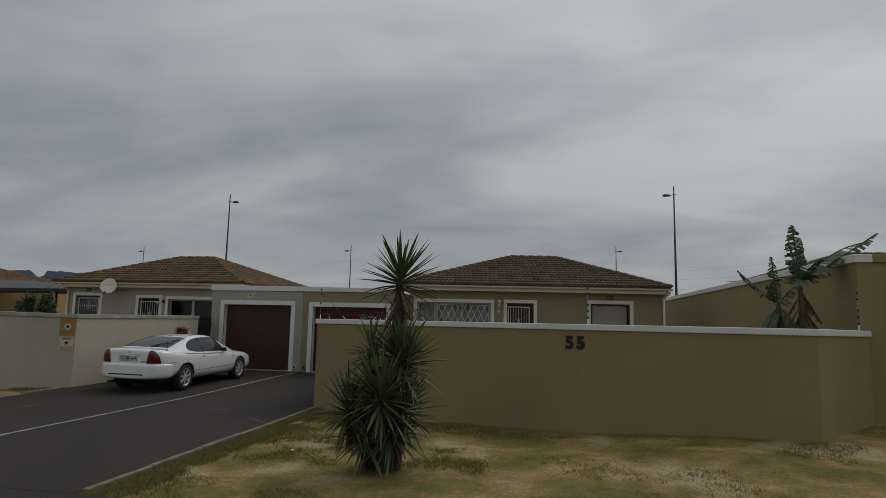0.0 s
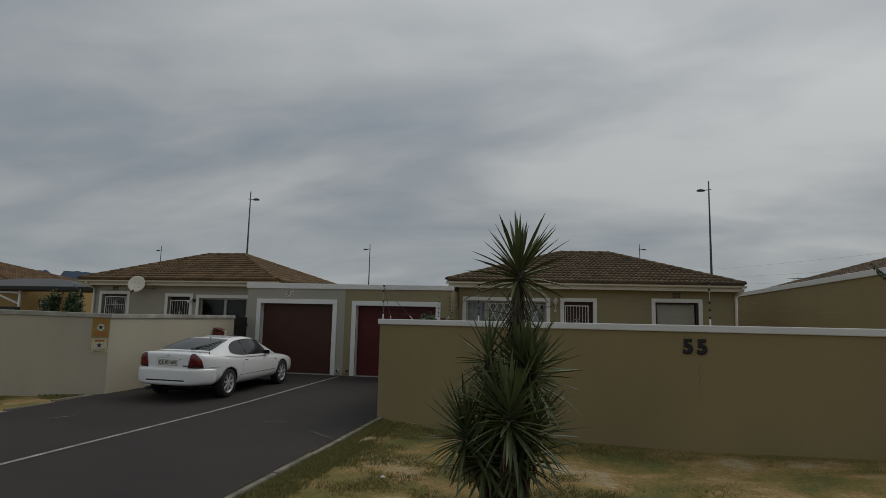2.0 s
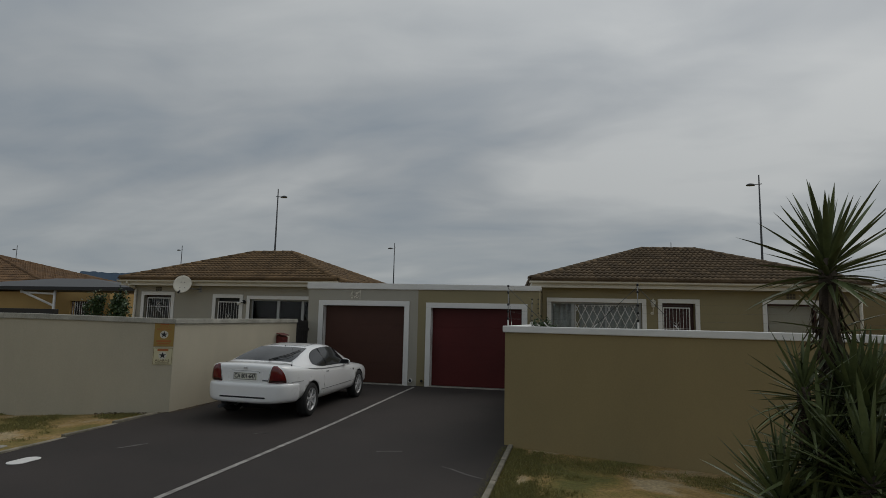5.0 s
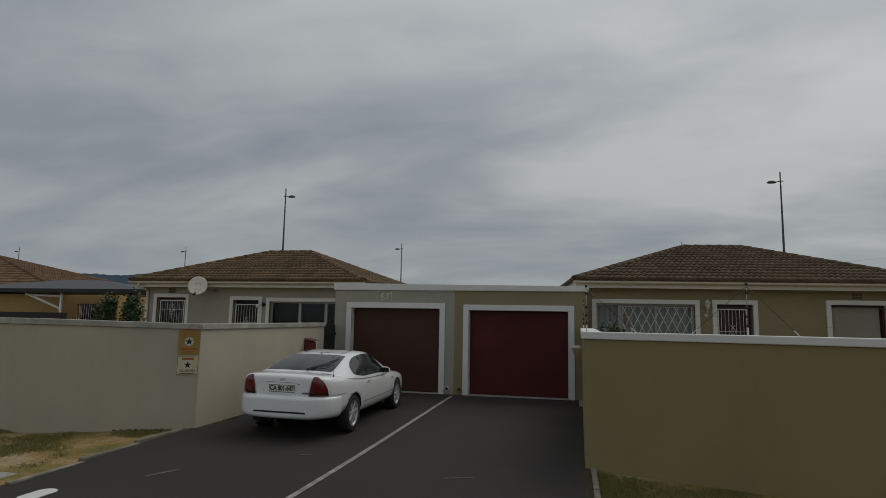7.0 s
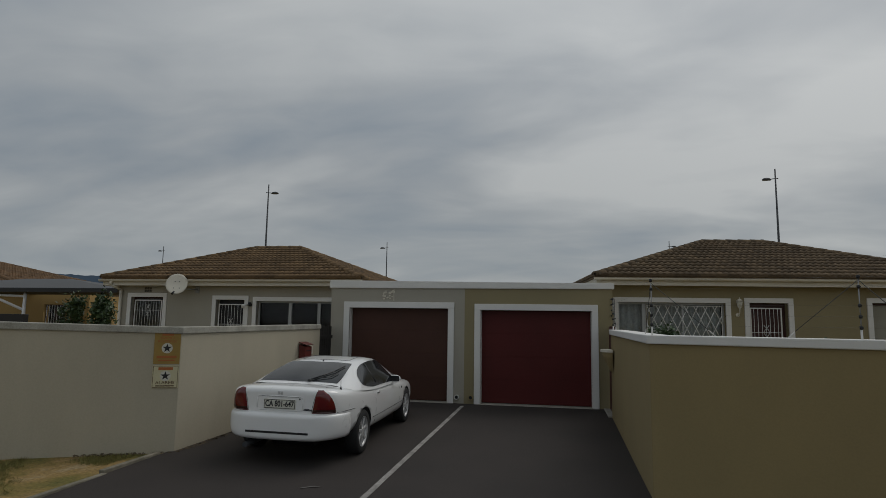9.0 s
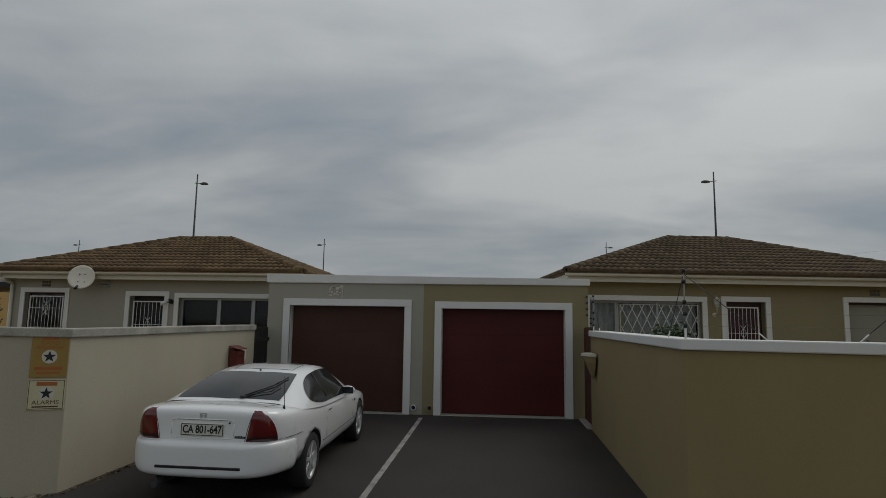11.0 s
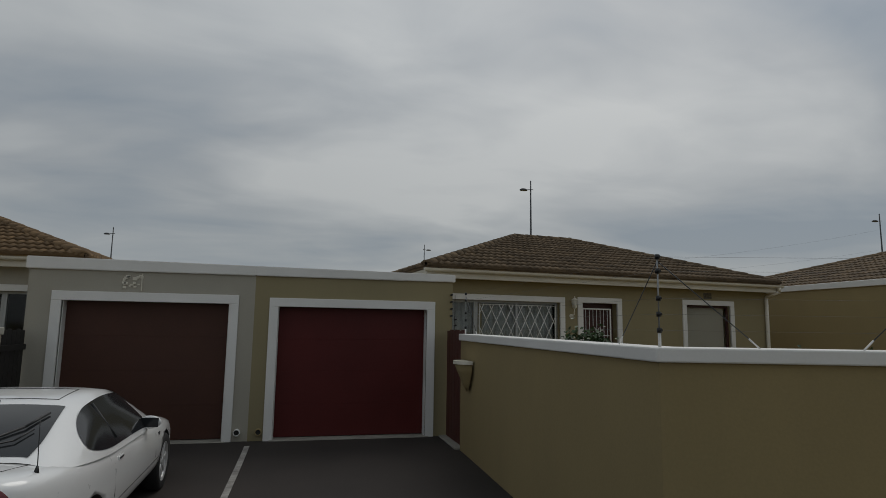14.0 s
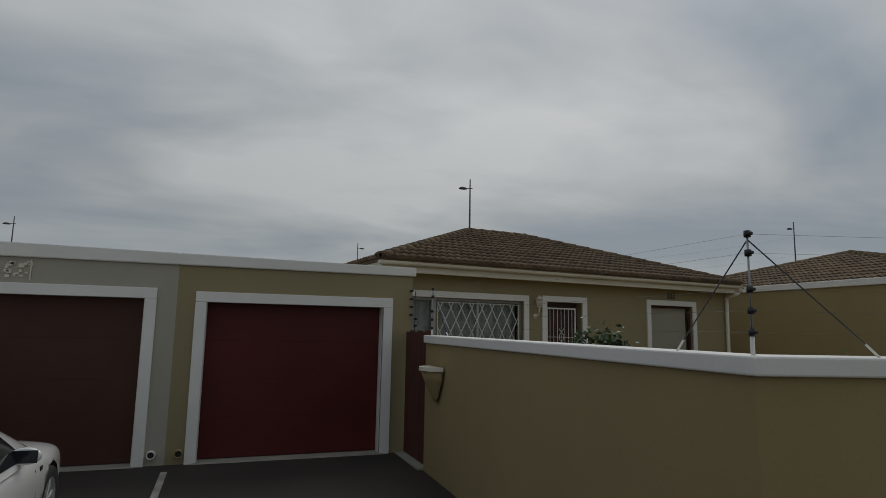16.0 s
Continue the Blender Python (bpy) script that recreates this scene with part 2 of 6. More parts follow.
def soil_material():
    mat = bpy.data.materials.new("sandy_verge")
    mat.use_nodes = True
    nt = mat.node_tree
    n, l = nt.nodes, nt.links
    p = n["Principled BSDF"]
    p.inputs["Roughness"].default_value = 0.95
    tc = n.new("ShaderNodeTexCoord")

    def nz(scale, detail, dist=0.0):
        t = n.new("ShaderNodeTexNoise")
        t.inputs["Scale"].default_value, t.inputs["Detail"].default_value, t.inputs["Distortion"].default_value = scale, detail, dist
        t.inputs["Roughness"].default_value = 0.62
        l.new(tc.outputs["Object"], t.inputs["Vector"])
        return t.outputs[0]

    def ramp(src, stops):
        r = n.new("ShaderNodeValToRGB")
        els = r.color_ramp.elements
        for i, (pos, c) in enumerate(stops):
            e = els[i] if i < 2 else els.new(pos)
            e.position, e.color = pos, (*c, 1)
        l.new(src, r.inputs[0])
        return r.outputs[0]

    base = ramp(nz(0.85, 10, 0.25), ((0.39, (0.14, 0.135, 0.03)), (0.62, (0.45, 0.36, 0.22)), (0.47, (0.24, 0.18, 0.048)), (0.545, (0.36, 0.24, 0.09))))
    fine = ramp(nz(26, 6), ((0.3, (0.45, 0.45, 0.42)), (0.7, (1.15, 1.12, 1.05))))
    mx = n.new("ShaderNodeMix"); mx.data_type = "RGBA"; mx.blend_type = "MULTIPLY"; mx.inputs[0].default_value = 0.85
    l.new(base, mx.inputs[6]); l.new(fine, mx.inputs[7])
    l.new(mx.outputs[2], p.inputs["Base Color"])
    bp = n.new("ShaderNodeBump"); bp.inputs["Strength"].default_value = 0.7; bp.inputs["Distance"].default_value = 0.03
    l.new(nz(18, 8), bp.inputs["Height"]); l.new(bp.outputs[0], p.inputs["Normal"])
    return mat


M["soil"] = soil_material()
gx = [-3000, -600, -150, -60, -30] + steps(-20, 14, 0.5) + [20, 40, 80, 200, 700, 3000]
gy = [-900, -200, -60, -25] + steps(-10, 20, 0.5) + [26, 40, 80, 200, 700, 3000]
ground = part("ground", grid_mesh(gx, gy, -0.012), "soil")
tagged(ground, "sandy ground with dry patchy grass", "ground", kind="structure")
DRIVE_L, DRIVE_R = -8.86, -2.44
drive = part("driveway", grid_mesh(steps(DRIVE_L, DRIVE_R, 0.4), steps(3.2, 16.3, 0.4), 0.01), "asphalt")
tagged(drive, "dark grey asphalt double driveway", "driveway", kind="structure")
road = part("road", grid_mesh([-60, -30] + steps(-20, 14, 1.0) + [30, 60], steps(-6.5, 3.2, 0.6), 0.008), "asphalt")
tagged(road, "dark grey asphalt street", "road", kind="structure")
line_bm = grid_mesh([-5.66, -5.585], steps(3.4, 15.6, 0.3), 0.016)
for v in line_bm.verts:
    v.co.x += 0.085 * smoothstep(9.5, 15.5, v.co.y)
line = part("driveway_line", line_bm, "line")
tagged(line, "worn white painted line between two driveways", "line", kind="structure")


def kerb(name, x, y0, y1, label, slant=0.0):
    bm = bmesh.new()
    foot = x
    for k, (a, b) in enumerate(zip(steps(y0, y1, 1.0), steps(y0, y1, 1.0)[1:])):
        x = foot + slant * ((a + b) / 2 - y0)
        z = ground_z(x, (a + b) / 2)
        soft_box(bm, x - 0.035, x + 0.035, a + 0.004, b - 0.004, z - 0.12, z + 0.028 + 0.005 * (k % 3), 0.01)
    return tagged(part(name, bm, "edging"), label, "kerb", kind="structure")


kerb("kerb_1", DRIVE_R + 0.05, 3.3, 9.6, "flush concrete edging between driveway and verge")
kerb("kerb_2", -8.79, 6.9, 10.1, "flush concrete edging between driveway and grass", -0.05)


# ---- boundary walls ----
def offset_path(pts, d):
    """The path moved d metres to its left."""
    pts = [Vector(p) for p in pts]
    out = []
    for i, p in enumerate(pts):
        dirs = []
        if i > 0:
            dirs.append((p - pts[i - 1]).normalized())
        if i < len(pts) - 1:
            dirs.append((pts[i + 1] - p).normalized())
        ns = [Vector((-q.y, q.x)) for q in dirs]
        m = sum(ns, Vector((0, 0))).normalized()
        out.append(p + m * (d / m.dot(ns[0])))
    return out


def ribbon_wall(pts, d0, d1, z0, z1, chamfer=0.0):
    """A wall along a path; z0 and z1 may be one height each or a height for each point of the path."""
    bm = bmesh.new()
    lo = z0 if isinstance(z0, list) else [z0] * len(pts)
    hi = z1 if isinstance(z1, list) else [z1] * len(pts)
    a, b = offset_path(pts, d0), offset_path(pts, d1)
    for i in range(len(pts) - 1):
        if i == 0:
            prev = [bm.verts.new((p.x, p.y, z)) for p, z in ((a[0], lo[0]), (b[0], lo[0]), (b[0], hi[0]), (a[0], hi[0]))]
            bm.faces.new(prev[::-1])
        nxt = [bm.verts.new((p.x, p.y, z)) for p, z in ((a[i + 1], lo[i + 1]), (b[i + 1], lo[i + 1]), (b[i + 1], hi[i + 1]), (a[i + 1], hi[i + 1]))]
        for k in range(4):
            bm.faces.new((prev[k], prev[(k + 1) % 4], nxt[(k + 1) % 4], nxt[k]))
        prev = nxt
    bm.faces.new(prev)
    bmesh.ops.recalc_face_normals(bm, faces=bm.faces[:])
    if chamfer:
        bmesh.ops.bevel(bm, geom=bm.edges[:], offset=chamfer, segments=2, affect="EDGES", profile=0.5)
    return bm


WALL_R = [(-2.45, 14.88), (-2.5, 9.65), (6.1, 7.08), (7.68, 8.98)]
WALL_L = [(-20.0, 10.6), (-11.1, 9.2), (-8.79, 10.24), (-8.69, 15.12)]
TOP_R = [1.72, 1.70, 1.705, 1.70]
TOP_L = [1.72, 1.73, 1.685, 1.725]
wall_r = tagged(part("wall_1", ribbon_wall(WALL_R, 0, 0.22, -0.4, [z - 0.097 for z in TOP_R], 0.008), "khaki"), "khaki plastered boundary wall with a white coping", "wall", kind="structure")
part("coping", ribbon_wall(WALL_R, -0.035, 0.255, [z - 0.10 for z in TOP_R], TOP_R, 0.012), "white", wall_r, "white painted coping")
wall_l = tagged(part("wall_2", ribbon_wall(WALL_L, 0, 0.22, -0.4, [z - 0.095 for z in TOP_L], 0.008), "grey_wall"), "stained grey-beige plastered boundary wall", "wall", kind="structure")
part("coping", ribbon_wall(WALL_L, -0.03, 0.25, [z - 0.098 for z in TOP_L], TOP_L, 0.012), "old_coping", wall_l, "weathered grey coping")


# ---- garages ----
def pierced_wall(x0, x1, y0, y1, z0, z1, holes):
    """A wall along x with rectangular holes (hx0, hx1, hz0, hz1) through it, as one closed shell."""
    bm = bmesh.new()
    xs = sorted({x0, x1, *[h[0] for h in holes], *[h[1] for h in holes]})
    zs = sorted({z0, z1, *[h[2] for h in holes], *[h[3] for h in holes]})
    verts = {}

    def v(i, k, y):
        if (i, k, y) not in verts:
            verts[i, k, y] = bm.verts.new((xs[i], y, zs[k]))
        return verts[i, k, y]

    def solid(i, k):
        if not (0 <= i < len(xs) - 1 and 0 <= k < len(zs) - 1):
            return False
        cx, cz = (xs[i] + xs[i + 1]) / 2, (zs[k] + zs[k + 1]) / 2
        return not any(h[0] < cx < h[1] and h[2] < cz < h[3] for h in holes)

    for i in range(len(xs) - 1):
        for k in range(len(zs) - 1):
            if not solid(i, k):
                continue
            bm.faces.new((v(i, k, y0), v(i + 1, k, y0), v(i + 1, k + 1, y0), v(i, k + 1, y0)))
            bm.faces.new((v(i, k + 1, y1), v(i + 1, k + 1, y1), v(i + 1, k, y1), v(i, k, y1)))
            for di, dk, a, b in ((-1, 0, (i, k), (i, k + 1)), (1, 0, (i + 1, k), (i + 1, k + 1)), (0, -1, (i, k), (i + 1, k)), (0, 1, (i, k + 1), (i + 1, k + 1))):
                if not solid(i + di, k + dk):
                    bm.faces.new((v(*a, y0), v(*b, y0), v(*b, y1), v(*a, y1)))
    return bm


def surround(bm, hx0, hx1, hz0, hz1, w, y0, y1, sill=False):
    """A painted plaster band round an opening: two jambs and a head, and a sill where asked."""
    soft_box(bm, hx0 - w, hx0, y0, y1, hz0, hz1, 0.006)
    soft_box(bm, hx1, hx1 + w, y0, y1, hz0, hz1, 0.006)
    soft_box(bm, hx0 - w, hx1 + w, y0, y1, hz1, hz1 + w, 0.006)
    if sill:
        soft_box(bm, hx0 - w - 0.02, hx1 + w + 0.02, y0 - 0.03, y1, hz0 - 0.09, hz0, 0.008)


def garage(name, x0, x1, hx0, hx1, hz1, top0, top1, wall_mat, door_mat, label, door_label):
    g = empty(name, pose(0, 0, 0), label, "garage")
    part("wall", pierced_wall(x0, x1, 16.0, 16.25, -0.3, 2.6, [(hx0, hx1, -0.3, hz1)]), wall_mat, g)
    for a, b, c, d in ((x0, x0 + 0.2, 16.25, 23.0), (x1 - 0.2, x1, 16.25, 23.0), (x0 + 0.2, x1 - 0.2, 22.8, 23.0)):
        bm = bmesh.new()
        box(bm, a, b, c, d, -0.3, 2.6)
        part("side_wall", bm, wall_mat, g)
    bm = bmesh.new()
    box(bm, x0 + 0.2, x1 - 0.2, 16.25, 22.8, 2.4, 2.5)
    part("roof", bm, "concrete", g)
    bm = bmesh.new()
    vs = box(bm, x0 - (0.04 if name == "garage_a" else 0), x1 + (0 if name == "garage_a" else 0.04), 15.955, 16.29, 2.59, top0)
    for v in vs:
        if v.co.z > 2.6:
            v.co.z = top0 + (top1 - top0) * (v.co.x - x0) / (x1 - x0)
    bmesh.ops.bevel(bm, geom=bm.edges[:], offset=0.01, segments=2, affect="EDGES")
    part("parapet", bm, "white", g, "white painted parapet band")
    # jambs with their reveals, and a head
    for ja, jb, ra, rb in ((hx0 - 0.14, hx0, hx0, hx0 + 0.012), (hx1, hx1 + 0.14, hx1 - 0.012, hx1)):
        bm = bmesh.new()
        soft_box(bm, ja, jb, 15.965, 16.03, 0.0, hz1, 0.006)
        part("door_jamb", bm, "white", g, "white painted door jamb")
        bm = bmesh.new()
        box(bm, ra, rb, 16.03, 16.25, 0.0, hz1)
        part("door_reveal", bm, "white", g)
    bm = bmesh.new()
    soft_box(bm, hx0 - 0.14, hx1 + 0.14, 15.965, 16.03, hz1, hz1 + 0.14, 0.006)
    part("door_head", bm, "white", g, "white painted band above the door")
    door = part("garage_door", bmesh_panels(hx0 + 0.012, hx1 - 0.012, 0.03, hz1, 16.17), door_mat, g, door_label)
    bm = bmesh.new()
    soft_box(bm, hx0 - 0.05, hx1 + 0.05, 15.93, 16.26, -0.1, 0.022, 0.01)
    part("threshold", bm, "concrete", g, "pale concrete threshold")
    return g


def bmesh_panels(x0, x1, z0, z1, y):
    """A sectional door: one sheet with faint pressed joints."""
    bm = bmesh.new()
    k = 4
    h = (z1 - z0) / k
    prof = []
    for i in range(k):
        a, b = z0 + i * h, z0 + (i + 1) * h
        prof += [(a + 0.003, 0.002), (a + 0.005, 0.0), (b - 0.005, 0.0), (b - 0.003, 0.002)]
    rows = [[bm.verts.new((x, y + d, z)) for x in (x0, x1)] for z, d in prof]
    back = [[bm.verts.new((x, y + 0.04, z)) for x in (x0, x1)] for z in (z0 + 0.003, z1 - 0.003)]
    for r0, r1 in zip(rows, rows[1:]):
        bm.faces.new((r0[0], r0[1], r1[1], r1[0]))
    bm.faces.new((rows[-1][0], rows[-1][1], back[1][1], back[1][0]))
    bm.faces.new((back[0][0], back[0][1], rows[0][1], rows[0][0]))
    bm.faces.new((back[1][0], back[1][1], back[0][1], back[0][0]))
    for s in (0, 1):
        bm.faces.new([r[s] for r in rows] + [back[1][s], back[0][s]])
    return bm


garage_left = garage("garage_a", -8.79, -5.57, -8.32, -5.95, 2.13, 2.775, 2.745, "grey", "brown_door",
                     "flat-roofed grey plastered garage with a closed brown door", "closed dark brown garage door")
garage_right = garage("garage_b", -5.57, -2.3, -5.2, -2.75, 2.105, 2.745, 2.72, "khaki_house", "red_door",
                      "flat-roofed khaki plastered garage with a closed red-brown door", "closed dark red-brown garage door")
garage_left.name, garage_right.name = "garage", "garage"


# ---- houses ----
def hip_planes(x0, x1, y0, y1, rx0, rx1, ry, ze, zr):
    """Corner points of the four slopes of a hipped roof."""
    a, b, c, d = Vector((x0, y0, ze)), Vector((x1, y0, ze)), Vector((x1, y1, ze)), Vector((x0, y1, ze))
    p, q = Vector((rx0, ry, zr)), Vector((rx1, ry, zr))
    return [(a, b, q, p), (b, c, q), (c, d, p, q), (d, a, p)], (a, b, c, d, p, q)


def hip_roof_slab(x0, x1, y0, y1, rx0, rx1, ry, ze, zr):
    bm = bmesh.new()
    slopes, (a, b, c, d, p, q) = hip_planes(x0, x1, y0, y1, rx0, rx1, ry, ze, zr)
    v = [bm.verts.new(k) for k in (a, b, c, d, p, q)]
    low = [bm.verts.new(k - Vector((0, 0, 0.05))) for k in (a, b, c, d)]
    for f in ((0, 1, 5, 4), (1, 2, 5), (2, 3, 4, 5), (3, 0, 4)):
        bm.faces.new([v[i] for i in f])
    for i in range(4):
        bm.faces.new((low[i], low[(i + 1) % 4], v[(i + 1) % 4], v[i]))
    bm.faces.new(low[::-1])
    return bm


ROOFS = []


def house(x0, x1, y0, y1, roof, holes, wall_mat, fascia_mat, tile_mat, label, pipe_x, m=None, side_x=None):
    """House shell with front openings; roof = (ex0, ex1, ey0, ey1, rx0, rx1, ry, ze, zr)."""
    h = empty("house", m or pose(0, 0, 0), label, "house")
    sx = x0 if side_x is None else side_x
    part("wall", pierced_wall(x0, x1, y0, y0 + 0.24, -0.3, 2.79, holes), wall_mat, h)
    for a, b, c, d in ((sx, sx + 0.2, y0 + 0.24, y1), (x1 - 0.2, x1, y0 + 0.24, y1), (sx + 0.2, x1 - 0.2, y1 - 0.2, y1)):
        bm = bmesh.new()
        box(bm, a, b, c, d, -0.3, 2.79)
        part("side_wall", bm, wall_mat, h)
    # added ceiling, back wall and floor, coloured near black for indoor shade
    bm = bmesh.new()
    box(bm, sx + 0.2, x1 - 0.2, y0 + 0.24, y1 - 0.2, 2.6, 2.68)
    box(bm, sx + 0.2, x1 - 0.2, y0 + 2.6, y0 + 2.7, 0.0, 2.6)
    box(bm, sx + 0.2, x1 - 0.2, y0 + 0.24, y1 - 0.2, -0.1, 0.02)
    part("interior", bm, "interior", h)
    ex0, ex1, ey0, ey1, rx0, rx1, ry, ze, zr = roof
    r = part("roof", hip_roof_slab(*roof), tile_mat, h)
    ROOFS.append((r, roof, tile_mat))
    # fascia boards and soffit
    bm = bmesh.new()
    soft_box(bm, ex0 + 0.03, ex1 - 0.03, ey0 + 0.04, ey0 + 0.065, ze - 0.22, ze - 0.055, 0.004)
    soft_box(bm, ex0 + 0.03, ex0 + 0.055, ey0 + 0.065, ey1 - 0.1, ze - 0.22, ze - 0.055, 0.004)
    soft_box(bm, ex1 - 0.055, ex1 - 0.03, ey0 + 0.065, ey1 - 0.1, ze - 0.22, ze - 0.055, 0.004)
    box(bm, ex0 + 0.055, ex1 - 0.055, ey0 + 0.065, y0 - 0.002, ze - 0.2, ze - 0.185)
    part("fascia", bm, fascia_mat, h, "pale painted fascia board")
    # half-round gutter along the front eave
    bm = bmesh.new()
    prof = [(0.055 * math.cos(t), 0.055 * math.sin(t)) for t in [math.pi + math.pi * i / 8 for i in range(9)]]
    prof = [(-0.062, 0.012), *prof, (0.055, 0.012)]
    rings = [[bm.verts.new((x, ey0 - 0.02 + p[0], ze - 0.06 + p[1])) for p in prof] for x in (ex0 - 0.04, ex1 + 0.04)]
    for i in range(len(prof) - 1):
        bm.faces.new((rings[0][i], rings[0][i + 1], rings[1][i + 1], rings[1][i]))
    for rg in rings:
        bm.faces.new(rg)
    part("gutter", bm, fascia_mat, h, "pale painted gutter")
    s = 1 if pipe_x > (x0 + x1) / 2 else -1
    bm = bmesh.new()
    pipe(bm, [(pipe_x + s * 0.1, ey0 - 0.02, ze - 0.08), (pipe_x + s * 0.1, ey0 - 0.02, ze - 0.2), (pipe_x, y0 - 0.06, ze - 0.32), (pipe_x, y0 - 0.06, 0.0)], 0.042, 10)
    part("downpipe", bm, fascia_mat, h, "pale painted downpipe")
    return h


# the khaki house stands a few degrees askew to the garages
SKEW = Matrix.Translation((0.8, 17.56, 0)) @ Matrix.Rotation(radians(6), 4, "Z") @ Matrix.Translation((-0.8, -17.47, 0))
RH = (-2.636, 6.22, 17.17, 25.5, 1.26, 3.02, 21.3, 2.97, 4.335)
LH = (-16.44, -8.6, 17.55, 25.9, -13.72, -12.08, 21.4, 2.95, 4.25)
WIN_R, DOOR_R, BLIND_R = (-2.06, 0.425, 1.15, 2.365), (0.964, 1.844, 0.02, 2.38), (3.709, 4.981, 1.0, 2.41)
WIN_L, DOOR_L, WIDE_L = (-15.68, -14.637, 1.15, 2.417), (-12.965, -12.09, 0.02, 2.358), (-11.724, -9.25, 1.15, 2.325)
FRONT_R, FRONT_L = 17.5, 17.9
house_r = house(-2.3, 6.13, FRONT_R, 25.2, RH, [WIN_R, DOOR_R, BLIND_R],
                "khaki_house", "cream", "tile_dark", "single-storey khaki plastered house with a hipped tiled roof", 6.06, SKEW, -1.45)
house_l = house(-16.1, -8.79, FRONT_L, 25.6, LH, [WIN_L, DOOR_L, WIDE_L],
                "grey", "cream", "tile", "single-storey grey plastered house with a hipped tiled roof", -16.0)


# ---- neighbouring buildings ----
def neighbour_right():
    h = empty("house", pose(0, 0, 0), "ochre-khaki plastered neighbouring house with a white parapet", "house")
    bm = bmesh.new()
    box(bm, 7.6, 7.8, 9.1, 45.0, -0.3, 2.9)
    part("side_wall", bm, "khaki", h)
    part("wall", pierced_wall(7.8, 15.0, 9.1, 9.34, -0.3, 2.9, [(8.2, 10.6, -0.3, 2.35)]), "khaki", h)
    bm = bmesh.new()
    surround(bm, 8.2, 10.6, 0.05, 2.35, 0.13, 9.065, 9.13)
    part("door_surround", bm, "khaki", h)
    part("garage_door", bmesh_panels(8.2, 10.6, 0.1, 2.35, 9.26), "red_door", h, "dark red-brown garage door")
    bm = bmesh.new()
    soft_box(bm, 7.555, 7.85, 9.055, 45.0, 2.885, 3.03, 0.012)
    part("parapet", bm, "white", h, "white painted parapet band")
    bm = bmesh.new()
    soft_box(bm, 7.85, 15.0, 9.052, 9.39, 2.885, 3.03, 0.012)
    part("front_parapet", bm, "khaki", h)
    bm = bmesh.new()
    box(bm, 7.8, 15.0, 9.34, 26.0, 2.5, 2.6)
    part("flat_roof", bm, "concrete", h)
    roof = (7.9, 18.0, 13.6, 25.0, 11.9, 13.6, 19.2, 2.9, 4.2)
    r = part("roof", hip_roof_slab(*roof), "tile_dark", h)
    ROOFS.append((r, roof, "tile_dark"))
    return h


nb_right = neighbour_right()


# ---- windows and doors of the houses ----
M["frame_alu"] = material("grey_window_frame", (0.42, 0.43, 0.43), (0.36, 0.37, 0.37), 0.45, 0.3, scale=3, fine=40, bump=0.03)
M["wood_door"] = material("dark_red_wood", (0.06, 0.018, 0.014), (0.04, 0.012, 0.010), 0.5, scale=5, fine=40, bump=0.1)
M["brick_vent"] = material("grey_vent", (0.12, 0.11, 0.09), None, 0.9)


def bars_gate(parent, x0, x1, z0, z1, y, n, mat="white", ornament=True):
    """A welded burglar grille: frame, bars, and a lozenge ornament."""
    g = part("security_gate", frame_bm(x0, x1, z0, z1, y - 0.012, y + 0.012, 0.028), mat, parent, "white welded steel security grille")
    for i in range(1, n):
        bm = bmesh.new()
        x = x0 + (x1 - x0) * i / n
        tube(bm, (x, y, z0 + 0.01), (x, y, z1 - 0.01), 0.0055, 0.0055, 6)
        part("bar", bm, mat, g)
    for z in (z0 + (z1 - z0) * 0.33, z0 + (z1 - z0) * 0.74):
        bm = bmesh.new()
        tube(bm, (x0 + 0.01, y, z), (x1 - 0.01, y, z), 0.006, 0.006, 6)
        part("cross_bar", bm, mat, g)
    if ornament:
        bm = bmesh.new()
        cx, cz = (x0 + x1) / 2, z0 + (z1 - z0) * 0.74
        loop = [(cx + 0.055 * math.cos(t), y - 0.01, cz + 0.085 * math.sin(t)) for t in [k * math.tau / 14 for k in range(15)]]
        pipe(bm, loop, 0.006, 5)
        for s in (-1, 1):
            pipe(bm, [(cx - 0.06, y - 0.01, cz + s * 0.17), (cx, y - 0.01, cz + s * 0.09), (cx + 0.06, y - 0.01, cz + s * 0.17)], 0.006, 5)
        part("ornament", bm, mat, g)
    return g


def frame_bm(x0, x1, z0, z1, y0, y1, w):
    bm = bmesh.new()
    soft_box(bm, x0, x0 + w, y0, y1, z0, z1, 0.003)
    soft_box(bm, x1 - w, x1, y0, y1, z0, z1, 0.003)
    soft_box(bm, x0 + w, x1 - w, y0, y1, z1 - w, z1, 0.003)
    soft_box(bm, x0 + w, x1 - w, y0, y1, z0, z0 + w, 0.003)
    return bm


